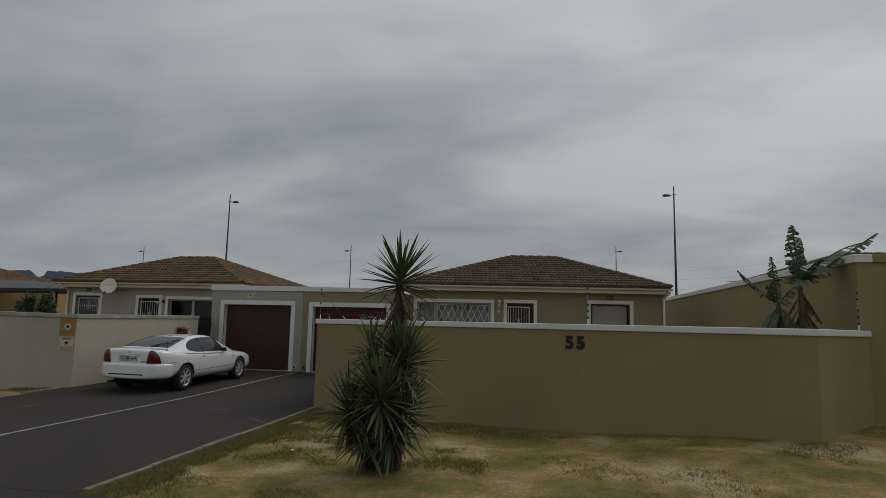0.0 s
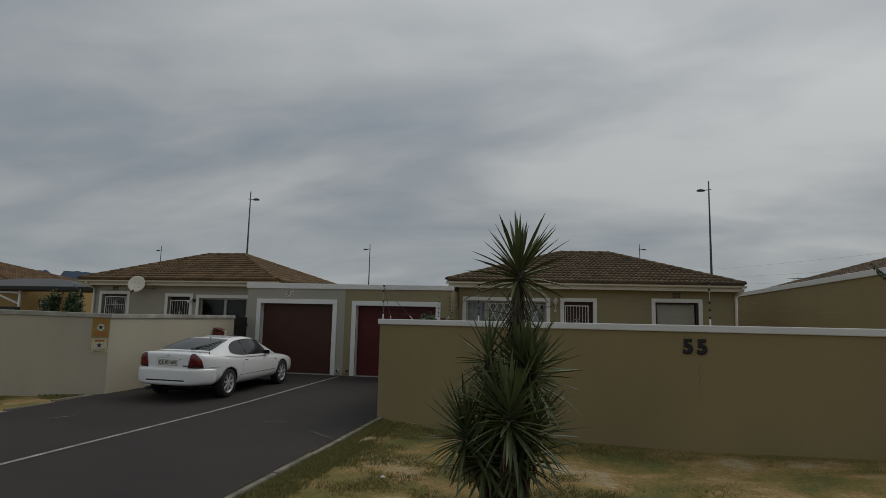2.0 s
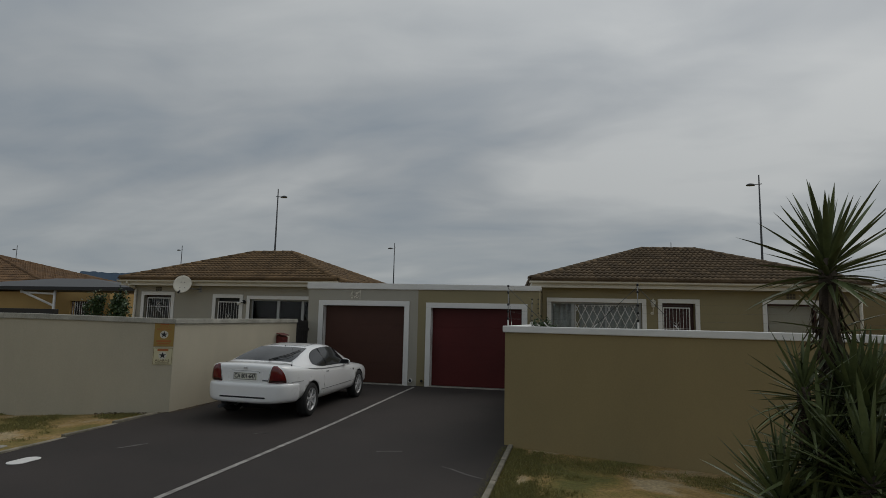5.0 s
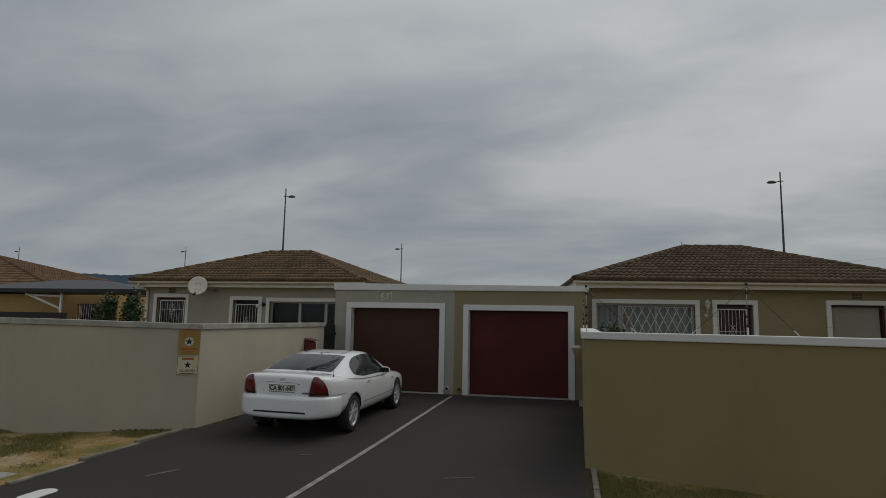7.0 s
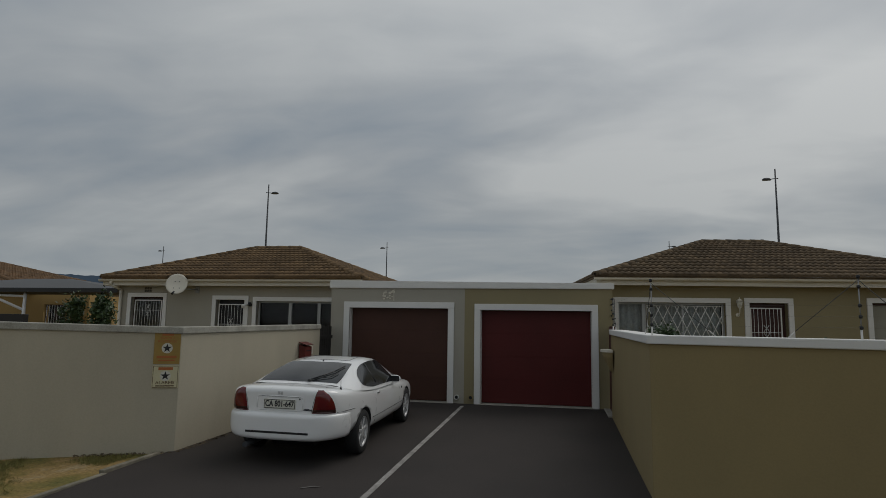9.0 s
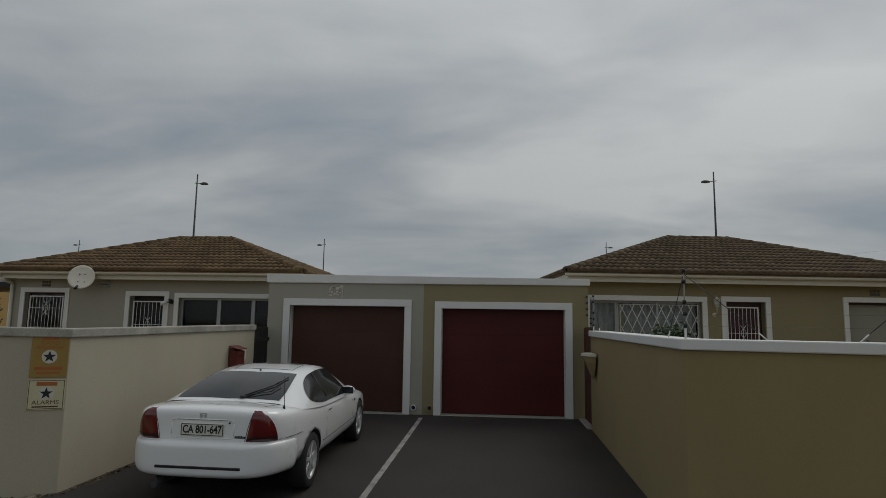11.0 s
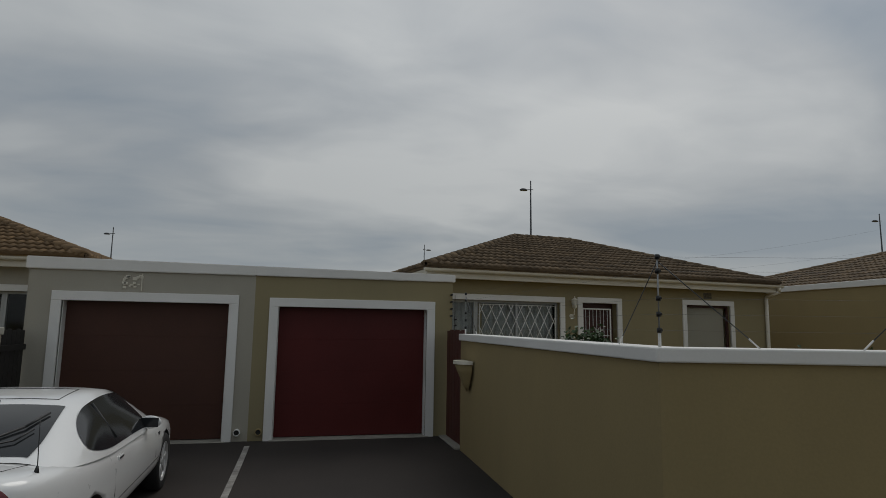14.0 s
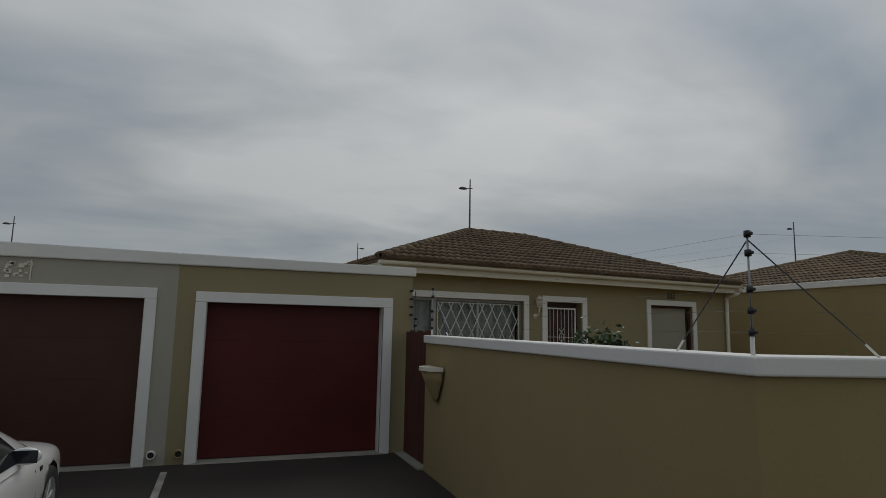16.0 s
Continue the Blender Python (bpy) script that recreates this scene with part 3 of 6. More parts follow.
def glazing(parent, hx0, hx1, hz0, hz1, y, splits, w=0.045, mat="frame_alu", curtain=None):
    """Frames and panes between the splits; a curtain hangs behind where asked."""
    xs = [hx0, *splits, hx1]
    for a, b in zip(xs, xs[1:]):
        fr = part("window_frame", frame_bm(a, b, hz0, hz1, y, y + 0.05, w), mat, parent)
        bm = bmesh.new()
        box(bm, a + w, b - w, y + 0.02, y + 0.026, hz0 + w, hz1 - w)
        p = part("pane", bm, "glass", fr)
        p.visible_shadow = False
    if curtain:
        bm = bmesh.new()
        k = 90
        rows = []
        for z in (hz0 + 0.02, (hz0 + hz1) / 2, hz1 - 0.02):
            rows.append([bm.verts.new((hx0 + 0.03 + (hx1 - hx0 - 0.06) * i / k, y + 0.16 + 0.022 * math.sin(i * 1.15) + 0.008 * math.sin(i * 2.7), z)) for i in range(k + 1)])
        for r0, r1 in zip(rows, rows[1:]):
            for i in range(k):
                bm.faces.new((r0[i], r0[i + 1], r1[i + 1], r1[i])).smooth = True
        part("curtain", bm, curtain, parent, "white lace curtain")


def diamond_grille(parent, x0, x1, z0, z1, y, n):
    """Folding trellis burglar guard: crossed flat bars between rails."""
    g = part("trellis_guard", frame_bm(x0, x1, z0, z1, y - 0.008, y + 0.008, 0.014), "white", parent, "white folding trellis security guard")
    w = (x1 - x0) / n
    h = z1 - z0
    run = 2.5 * w
    for i in range(-3, n + 1):
        for s in (1, -1):
            a, b = (x0 + i * w, z0), (x0 + i * w + run, z1)
            t0 = max(0.0, (x0 - a[0]) / run)
            t1 = min(1.0, (x1 - a[0]) / run)
            if t1 - t0 < 0.05:
                continue
            z_a, z_b = (z0 + t0 * h, z0 + t1 * h) if s > 0 else (z1 - t0 * h, z1 - t1 * h)
            bm = bmesh.new()
            tube(bm, (a[0] + t0 * run, y + s * 0.006, z_a), (a[0] + t1 * run, y + s * 0.006, z_b), 0.010, 0.010, 4)
            part("slat", bm, "white", g)


def window_thing(parent, label):
    ob = new("window")
    ob.parent = parent
    return tagged(ob, label)


def build_openings():
    Y = FRONT_R
    for (hx0, hx1, hz0, hz1), sill in ((WIN_R, True), (DOOR_R, False), (BLIND_R, True)):
        bm = bmesh.new()
        surround(bm, hx0, hx1, hz0, hz1, 0.115, Y - 0.03, Y + 0.03, sill)
        part("surround", bm, "white", house_r, "white painted plaster surround")
    w = window_thing(house_r, "wide grey-framed sliding window behind a white trellis guard")
    x0, x1, z0, z1 = WIN_R
    glazing(w, x0, x1, z0, z1, Y + 0.10, [x0 + 0.62], curtain="curtain")
    bm = bmesh.new()
    soft_box(bm, x0 + 1.5, x0 + 1.55, Y + 0.085, Y + 0.15, z0 + 0.04, z1 - 0.04, 0.004)
    part("mullion", bm, "frame_alu", w)
    diamond_grille(w, x0 + 0.68, x1 - 0.06, z0 + 0.05, z1 - 0.07, Y + 0.07, 8)
    d = window_thing(house_r, "dark red timber front door behind a white grille")
    d.name = "door"
    x0, x1, z0, z1 = DOOR_R
    bm = bmesh.new()
    soft_box(bm, x0, x1, Y + 0.17, Y + 0.21, 0.03, z1, 0.004)
    for k in range(2):
        soft_box(bm, x0 + 0.08 + k * 0.38, x0 + 0.41 + k * 0.38, Y + 0.155, Y + 0.175, 0.25, 1.05, 0.012)
        soft_box(bm, x0 + 0.08 + k * 0.38, x0 + 0.41 + k * 0.38, Y + 0.155, Y + 0.175, 1.25, 2.15, 0.012)
    part("door_leaf", bm, "wood_door", d, "dark red-brown timber door leaf")
    bars_gate(d, x0 + 0.03, x1 - 0.13, 0.05, z1 - 0.11, Y + 0.05, 8)
    w = window_thing(house_r, "blind beige window panel in a white surround")
    x0, x1, z0, z1 = BLIND_R
    bm = bmesh.new()
    soft_box(bm, x0 + 0.08, x1 - 0.08, Y + 0.13, Y + 0.17, z0 + 0.02, z1 - 0.04, 0.004)
    part("blind", bm, "beige", w, "drawn beige blind")
    part("window_frame", frame_bm(x0, x1, z0, z1, Y + 0.06, Y + 0.12, 0.05), "wood_door", w)
    bm = bmesh.new()
    box(bm, x0 + 0.05, x1 - 0.05, Y + 0.085, Y + 0.091, z0 + 0.05, z1 - 0.05)
    part("pane", bm, "glass", w).visible_shadow = False
    # grey house
    Y = FRONT_L
    for (hx0, hx1, hz0, hz1), sill in ((WIN_L, True), (DOOR_L, False), (WIDE_L, True)):
        bm = bmesh.new()
        surround(bm, hx0, hx1, hz0, hz1, 0.115, Y - 0.03, Y + 0.03, sill)
        part("surround", bm, "white", house_l, "white painted plaster surround")
    w = window_thing(house_l, "barred window in a white surround")
    x0, x1, z0, z1 = WIN_L
    glazing(w, x0, x1, z0, z1, Y + 0.12, [], mat="wood_door")
    bars_gate(w, x0 + 0.08, x1 - 0.08, z0 + 0.03, z1 - 0.08, Y + 0.06, 10)
    d = window_thing(house_l, "dark front door behind a white grille")
    d.name = "door"
    x0, x1, z0, z1 = DOOR_L
    bm = bmesh.new()
    soft_box(bm, x0, x1, Y + 0.19, Y + 0.23, 0.03, z1, 0.004)
    part("door_leaf", bm, "dark", d, "dark door leaf")
    bars_gate(d, x0 + 0.06, x1 - 0.03, 0.05, z1 - 0.12, Y + 0.05, 8)
    w = window_thing(house_l, "wide dark sliding window with a pale frame")
    x0, x1, z0, z1 = WIDE_L
    glazing(w, x0, x1, z0, z1, Y + 0.12, [x0 + 0.95, x0 + 1.8], w=0.045)
    # air bricks
    for x, par, Y in ((4.345, house_r, FRONT_R), (-15.15, house_l, FRONT_L)):
        bm = bmesh.new()
        for i in range(3):
            for j in range(2):
                soft_box(bm, x - 0.12 + i * 0.08, x - 0.05 + i * 0.08, Y - 0.008, Y + 0.01, 2.56 + j * 0.075, 2.625 + j * 0.075, 0.006)
        part("air_brick", bm, "brick_vent", par, "grey air brick")


build_openings()


# ---- car ----
M["car_white"] = material("white_car_paint", (0.87, 0.87, 0.86), (0.84, 0.84, 0.83), 0.3, scale=1.5, fine=20, bump=0.0, coat=1.0)
M["tint"] = material("tinted_glass", (0.02, 0.022, 0.024), (0.017, 0.018, 0.02), 0.05, scale=1, fine=10, bump=0.0, spec=0.28)
M["tail_red"] = material("red_lens", (0.16, 0.008, 0.009), (0.09, 0.005, 0.006), 0.12, scale=6, fine=60, bump=0.03, coat=0.6)
M["smoked"] = material("smoked_lens", (0.055, 0.010, 0.008), (0.035, 0.012, 0.008), 0.15, bump=0.0, coat=0.6)
M["rubber"] = material("tyre_rubber", (0.022, 0.022, 0.022), (0.014, 0.014, 0.014), 0.85, scale=6, fine=60)
M["alloy"] = material("silver_alloy", (0.66, 0.66, 0.66), (0.56, 0.56, 0.56), 0.34, 0.45, scale=6, fine=60, bump=0.02)
M["plate"] = material("number_plate", (0.72, 0.71, 0.62), (0.64, 0.63, 0.55), 0.5, scale=8, fine=60, bump=0.02)
M["ink"] = material("black_ink", (0.015, 0.015, 0.016), None, 0.6, bump=0.0)


def baked(ob):
    """Replaces an object's mesh by what its modifiers make of it."""
    dg = bpy.context.evaluated_depsgraph_get()
    dg.update()
    me = bpy.data.meshes.new_from_object(ob.evaluated_get(dg))
    ob.modifiers.clear()
    ob.data = me
    return ob


def lettering(name, text, size, m, mat, parent, depth=0.002, width=None, bold=0.0):
    cu = bpy.data.curves.new(name, "FONT")
    cu.body, cu.size, cu.extrude = text, size, depth
    cu.offset = bold
    cu.align_x, cu.align_y = "CENTER", "CENTER"
    tmp = new(name, cu)
    dg = bpy.context.evaluated_depsgraph_get()
    me = bpy.data.meshes.new_from_object(tmp.evaluated_get(dg))
    bpy.data.objects.remove(tmp)
    me.materials.clear()
    me.materials.append(M[mat])
    ob = new(name, me)
    if width:
        xs = [v.co.x for v in me.vertices]
        k = width / (max(xs) - min(xs))
        for v in me.vertices:
            v.co.x *= k
    if parent is not None:
        ob.parent = parent
    ob.matrix_basis = m
    return ob


def interp(table, y, k):
    """Smooth interpolation of column k of a table by its first column."""
    ys = [r[0] for r in table]
    if y <= ys[0]:
        return table[0][k]
    if y >= ys[-1]:
        return table[-1][k]
    i = max(j for j in range(len(ys)) if ys[j] <= y)
    i = min(i, len(ys) - 2)
    t = (y - ys[i]) / (ys[i + 1] - ys[i])

    def slope(j):
        a, b = max(j - 1, 0), min(j + 1, len(ys) - 1)
        return (table[b][k] - table[a][k]) / (ys[b] - ys[a])
    h = ys[i + 1] - ys[i]
    p0, p1, m0, m1 = table[i][k], table[i + 1][k], slope(i) * h, slope(i + 1) * h
    return (2 * t**3 - 3 * t**2 + 1) * p0 + (t**3 - 2 * t**2 + t) * m0 + (-2 * t**3 + 3 * t**2) * p1 + (t**3 - t**2) * m1


# y, half width, underside, shoulder height, centre height
BODY = [(0.048, .40, .60, .915, .925), (0.056, .56, .60, .945, .955), (0.075, .64, .60, .965, .977), (0.115, .685, .59, .978, .992), (0.18, .732, .56, .982, 1.0), (0.30, .782, .42, .978, 1.006),
        (0.58, .842, .26, .958, 1.002), (1.0, .876, .20, .908, .955), (1.6, .880, .18, .868, .91), (2.4, .880, .18, .848, .895),
        (3.0, .876, .18, .815, .872), (3.5, .868, .19, .782, .83), (4.0, .835, .20, .725, .77), (4.3, .76, .22, .65, .69), (4.41, .66, .27, .55, .57), (4.44, .55, .32, .48, .48)]
# y, half width, underside, top of the rear bumper
BUMPER = [(-0.022, .38, .385, .600), (-0.019, .51, .355, .632), (0.004, .60, .330, .660), (0.035, .655, .318, .668), (0.085, .71, .312, .672), (0.16, .755, .305, .674), (0.28, .80, .295, .674), (0.44, .836, .285, .672), (0.632, .862, .275, .668)]
# y, base half width, base height, roof half width, roof height
CABIN = [(0.54, .73, .93, .58, .988), (0.80, .80, .895, .60, 1.065), (1.15, .838, .86, .585, 1.155), (1.5, .848, .835, .565, 1.222), (1.85, .85, .822, .555, 1.256),
         (2.15, .85, .815, .555, 1.262), (2.45, .848, .805, .56, 1.23), (2.75, .835, .795, .60, 1.115), (3.05, .80, .785, .63, .985), (3.3, .75, .77, .64, .875)]


def cabin_point(y, s, side=1):
    wb, zb, wr, zr = (interp(CABIN, y, k) for k in (1, 2, 3, 4))
    h = zr - zb
    p0, p1 = Vector((wb, zb)), Vector((wr + 0.13 * (wb - wr), zb + 0.80 * h))
    c, p2, p3 = Vector((wr, zb + 0.965 * h)), Vector((wr * 0.78, zb + 0.978 * h)), Vector((0, zr))
    if s < 0.5:
        t = s / 0.5
        q = p0.lerp(p1, t) + Vector((0.022 * math.sin(math.pi * t), 0))
    elif s < 0.7:
        t = (s - 0.5) / 0.2
        q = p0 * 0 + p1 * (1 - t) ** 2 + c * 2 * t * (1 - t) + p2 * t * t
    else:
        t = (s - 0.7) / 0.3
        q = p2.lerp(p3, t) + Vector((0, 0.006 * math.sin(math.pi * t)))
    return Vector((side * q.x, y, q.y))


def cabin_patch(ys, srange, sides, lift):
    """A sheet on the cabin's surface. srange(y) gives the two ends of the profile; sides: one flank, or across the top."""
    bm = bmesh.new()
    rows = []
    for y in ys:
        a, b = srange(y)
        if sides == "across":
            prof = [(a + (1 - a) * i / 8, 1) for i in range(9)] + [(a + (1 - a) * i / 8, -1) for i in range(7, -1, -1)]
        else:
            prof = [(a + (b - a) * i / 8, sides) for i in range(9)]
        row = []
        for s, sd in prof:
            p = cabin_point(y, s, sd)
            du = cabin_point(y + 0.01, s, sd) - cabin_point(y - 0.01, s, sd)
            dv = cabin_point(y, min(s + 0.01, 1), sd) - cabin_point(y, max(s - 0.01, 0), sd)
            nrm = du.cross(dv).normalized()
            if nrm.dot(p - Vector((0, 2.0, 0.6))) < 0:
                nrm = -nrm
            row.append(bm.verts.new(p + nrm * lift))
        rows.append(row)
    for r0, r1 in zip(rows, rows[1:]):
        for i in range(len(r0) - 1):
            bm.faces.new((r0[i], r0[i + 1], r1[i + 1], r1[i])).smooth = True
    return bm


def build_car(m):
    car = empty("car", m, "white two-door coupe parked on the asphalt driveway", "car")
    bm = bmesh.new()
    rings = []
    for y, w, zb, zs, zc in BODY:
        d = zs - zb
        half = [(0, zb), (.7 * w, zb), (.955 * w, zb + .14 * d), (w, zb + .36 * d), (1.0 * w, zb + .62 * d), (.985 * w, zb + .84 * d), (.935 * w, zb + .96 * d), (.80 * w, zs + .25 * (zc - zs)), (.4 * w, zs + .85 * (zc - zs)), (0, zc)]
        prof = half + [(-x, z) for x, z in half[-2:0:-1]]
        rings.append([bm.verts.new((x, y, z)) for x, z in prof])
    for r0, r1 in zip(rings, rings[1:]):
        for i in range(len(r0)):
            bm.faces.new((r0[i], r0[(i + 1) % len(r0)], r1[(i + 1) % len(r0)], r1[i])).smooth = True
    for rg in (rings[0], rings[-1][::-1]):
        bm.faces.new(rg)
    body = part("body", bm, "car_white", car)
    body.data.materials.append(M["black"])
    bm = bmesh.new()
    rings = []
    for y, w, zb, zt in BUMPER:
        d = zt - zb
        half = [(0, zb), (.6 * w, zb), (.93 * w, zb + .06 * d), (.985 * w, zb + .24 * d), (w, zb + .5 * d), (w, zb + .80 * d), (.985 * w, zb + .94 * d), (.94 * w, zt), (.5 * w, zt + 0.002), (0, zt + 0.002)]
        rings.append([bm.verts.new((x, y, z)) for x, z in half + [(-x, z) for x, z in half[-2:0:-1]]])
    for r0, r1 in zip(rings, rings[1:]):
        for i in range(len(r0)):
            bm.faces.new((r0[i], r0[(i + 1) % len(r0)], r1[(i + 1) % len(r0)], r1[i])).smooth = True
    bm.faces.new(rings[0])
    bm.faces.new(rings[-1][::-1])
    bumper = part("rear_bumper", bm, "car_white", car, "white painted rear bumper")
    sub = bumper.modifiers.new("smooth", "SUBSURF")
    sub.levels = sub.render_levels = 2
    baked(bumper)
    for f in bumper.data.polygons:
        f.use_smooth = True
    cut_bm = bmesh.new()
    for y in (0.99, 3.54):
        for s in (-1, 1):
            tube(cut_bm, (s * 0.60, y, 0.31), (s * 1.1, y, 0.31), 0.335, 0.335, 40)
    cutter = part("cutter", cut_bm, "black", car)
    sub = body.modifiers.new("smooth", "SUBSURF")
    sub.levels = sub.render_levels = 2
    bo = body.modifiers.new("arches", "BOOLEAN")
    bo.object, bo.operation, bo.solver = cutter, "DIFFERENCE", "EXACT"
    baked(body)
    bpy.data.objects.remove(cutter)
    for f in body.data.polygons:
        c = f.center
        near = min(math.hypot(c.y - y, c.z - 0.31) for y in (0.99, 3.54))
        f.material_index = 1 if (near < 0.337 and abs(f.normal.x) < 0.4) or (near < 0.33 and abs(c.x) < 0.7) or c.z < 0.215 else 0
        f.use_smooth = True
    bpy.context.view_layer.update()

    def side_x(y, z, s=1):
        ok, loc, nrm, _ = body.ray_cast(Vector((s * 2, y, z)), Vector((-s, 0, 0)))
        return loc if ok else Vector((s * 0.85, y, z))

    def seam(pts, w=0.004, lift=0.002, axis="side", s=1, name="seam", mat="black"):
        b = bmesh.new()
        hit = []
        for a, c in pts:
            if axis == "side":
                q = side_x(a, c, s) + Vector((s * lift, 0, 0))
            elif axis == "rear":
                ok, loc, _, _ = body.ray_cast(Vector((a, -1, c)), Vector((0, 1, 0)))
                q = (loc if ok else Vector((a, 0.1, c))) - Vector((0, lift, 0))
            else:
                ok, loc, _, _ = body.ray_cast(Vector((a, c, 2)), Vector((0, 0, -1)))
                q = (loc if ok else Vector((a, c, 0.95))) + Vector((0, 0, lift))
            hit.append(q)
        for a, c in zip(hit, hit[1:]):
            tube(b, a, c, w / 2, w / 2, 4)
        return part(name, b, mat, body)

    for s in (-1, 1):
        seam([(1.52, z) for z in (0.86, 0.7, 0.5, 0.36, 0.25)] + [(1.7, 0.215)], s=s)
        seam([(2.98, z) for z in (0.80, 0.7, 0.5, 0.36, 0.24)], s=s)
        seam([(y, 0.44) for y in (1.38, 1.8, 2.2, 2.6, 3.0, 3.15)], s=s, w=0.008)
    for s in (-1, 1):
        seam([(s * x, z) for x, z in ((0.437, 0.68), (0.465, 0.82), (0.497, 0.925), (0.503, 0.955))], axis="rear", w=0.006)
        seam([(y, 0.682) for y in (0.2, 0.35, 0.5, 0.63)], s=s, w=0.006, lift=0.004)
        seam([(s * x, y) for x, y in ((0.505, 0.10), (0.54, 0.3), (0.60, 0.52), (0.62, 0.62))], axis="top", w=0.004)
    b = bmesh.new()
    soft_box(b, -0.435, 0.435, -0.034, 0.03, 0.412, 0.442, 0.008)
    for v in b.verts:
        v.co.y += 0.008 * (v.co.x / 0.435) ** 2
    part("bumper_slot", b, "black", bumper, "dark slot in the rear bumper")
    b = bmesh.new()
    tube(b, (-0.30, 0.6, 0.24), (0.30, 0.6, 0.24), 0.10, 0.10, 12)
    part("underbody", b, "black", body)
    # cabin and its glass
    ys = [0.54 + (3.3 - 0.54) * i / 48 for i in range(49)]
    cabin = part("cabin", cabin_patch(ys, lambda y: (0, 1), "across", 0.0), "car_white", car)
    part("rear_window", cabin_patch([0.61 + 0.84 * i / 14 for i in range(15)], lambda y: (0.585 + 0.075 * (y - 0.61) / 0.84, 1), "across", 0.004), "tint", cabin, "dark tinted rear window")
    part("windscreen", cabin_patch([2.47 + 0.72 * i / 14 for i in range(15)], lambda y: (0.60, 1), "across", 0.004), "tint", cabin, "dark windscreen")

    def dlo(y):
        hi = 0.55
        lo = 0.06
        if y < 1.60:
            k = math.sqrt(max(0.0, 1 - ((1.60 - y) / 0.50) ** 2))
            hi = 0.24 + 0.31 * k
            lo = 0.20 - 0.14 * k
        if y > 2.55:
            hi = 0.55 - 0.42 * (y - 2.55) / 0.23
        return lo, max(hi, lo + 0.005)
    for s in (-1, 1):
        part("side_window", cabin_patch([1.102 + 1.675 * i / 36 for i in range(37)], dlo, s, 0.004), "tint", cabin, "dark tinted side window")
        b = bmesh.new()
        p, q = cabin_point(1.70, 0.13, s), cabin_point(1.74, 0.53, s)
        tube(b, p + Vector((s * 0.006, 0, 0)), q + Vector((s * 0.006, 0, 0)), 0.012, 0.012, 6)
        part("window_pillar", b, "black", cabin)
    # sunroof outline
    b = bmesh.new()
    loop = [(x, y) for x, y in ((-0.38, 1.62), (0.38, 1.62), (0.38, 2.08), (-0.38, 2.08), (-0.38, 1.62))]
    pts = []
    for (xa, ya), (xb, yb) in zip(loop, loop[1:]):
        for k in range(8):
            x, y = xa + (xb - xa) * k / 8, ya + (yb - ya) * k / 8
            wr = interp(CABIN, y, 3) * 0.78
            pts.append(cabin_point(y, 1 - 0.3 * abs(x) / wr, 1 if x >= 0 else -1) + Vector((0, 0, 0.001)))
    pipe(b, pts + [pts[0]], 0.003, 4)
    part("sunroof_seam", b, "black", cabin)
    # tail lights wrap round the rear corners
    def rear_point(x, z):
        ok, loc, nrm, _ = body.ray_cast(Vector((x, -1, z)), Vector((0, 1, 0)))
        return (loc, nrm) if ok else (Vector((x, 0.13, z)), Vector((0, -1, 0)))

    def lens(sd, z0, z1, lift):
        """Rows of points on the body between the lamp's slanting inner and curved outer edges."""
        b = bmesh.new()
        rows = []
        for i in range(13):
            z = z0 + (z1 - z0) * i / 12
            u = (z - 0.676) / 0.296
            xi = 0.447 + 0.058 * u
            xo = 0.53 + 0.195 * math.sqrt(max(0.0, 1 - (u * 0.985) ** 2.3))
            row = []
            for k in range(13):
                x = xi + (xo - xi) * k / 12
                loc, nrm = rear_point(sd * x, z)
                edge = min(1.0, 5 * min(k, 12 - k) / 12, 6 * min(z - 0.669, 0.98 - z) / 0.30)
                row.append(b.verts.new(loc + nrm * (lift * edge + 0.001)))
            rows.append(row)
        for r0, r1 in zip(rows, rows[1:]):
            for k in range(12):
                b.faces.new((r0[k], r0[k + 1], r1[k + 1], r1[k])).smooth = True
        return b
    for s in (-1, 1):
        tl = part("tail_light", lens(s, 0.676, 0.970, 0.011), "tail_red", car, "dark red tail light")
        part("reversing_light", lens(s, 0.682, 0.728, 0.0145), M["smoked"], tl, "smoked lower lens strip")
    # number plate in its recess
    b = bmesh.new()
    loop = []
    for cx, cz, a0 in ((0.275, 0.848, 0), (-0.275, 0.848, 90), (-0.275, 0.728, 180), (0.275, 0.728, 270)):
        loop += [(cx + 0.045 * math.cos(radians(a0 + k * 15)), cz + 0.03 * math.sin(radians(a0 + k * 15))) for k in range(7)]
    pts = [rear_point(x, z)[0] for x, z in loop]
    pipe(b, pts + [pts[0]], 0.0065, 6)
    part("plate_recess", b, "car_white", car)
    b = bmesh.new()
    pts = [rear_point(x, 0.876)[0] + Vector((0, -0.004, 0)) for x in (-0.26, -0.13, 0, 0.13, 0.26)]
    pipe(b, pts, 0.003, 4)
    part("recess_seam", b, "pole", car)
    b = bmesh.new()
    soft_box(b, -0.222, 0.222, 0.036, 0.10, 0.718, 0.842, 0.006)
    pl = part("number_plate", b, "plate", car, "white number plate with black characters")
    b = bmesh.new()
    for x0, x1, z0, z1 in ((-0.216, 0.216, .830, .836), (-0.216, 0.216, .724, .730), (-0.216, -0.21, .730, .830), (0.21, 0.216, .730, .830)):
        box(b, x0, x1, 0.033, 0.0365, z0, z1)
    part("plate_border", b, "ink", pl)
    lettering("plate_text", "CA 801-647", 0.105, pose(0, 0.0345, 0.780, 90, 0, 0), "ink", pl, 0.0015, 0.40, 0.0022)
    b = bmesh.new()
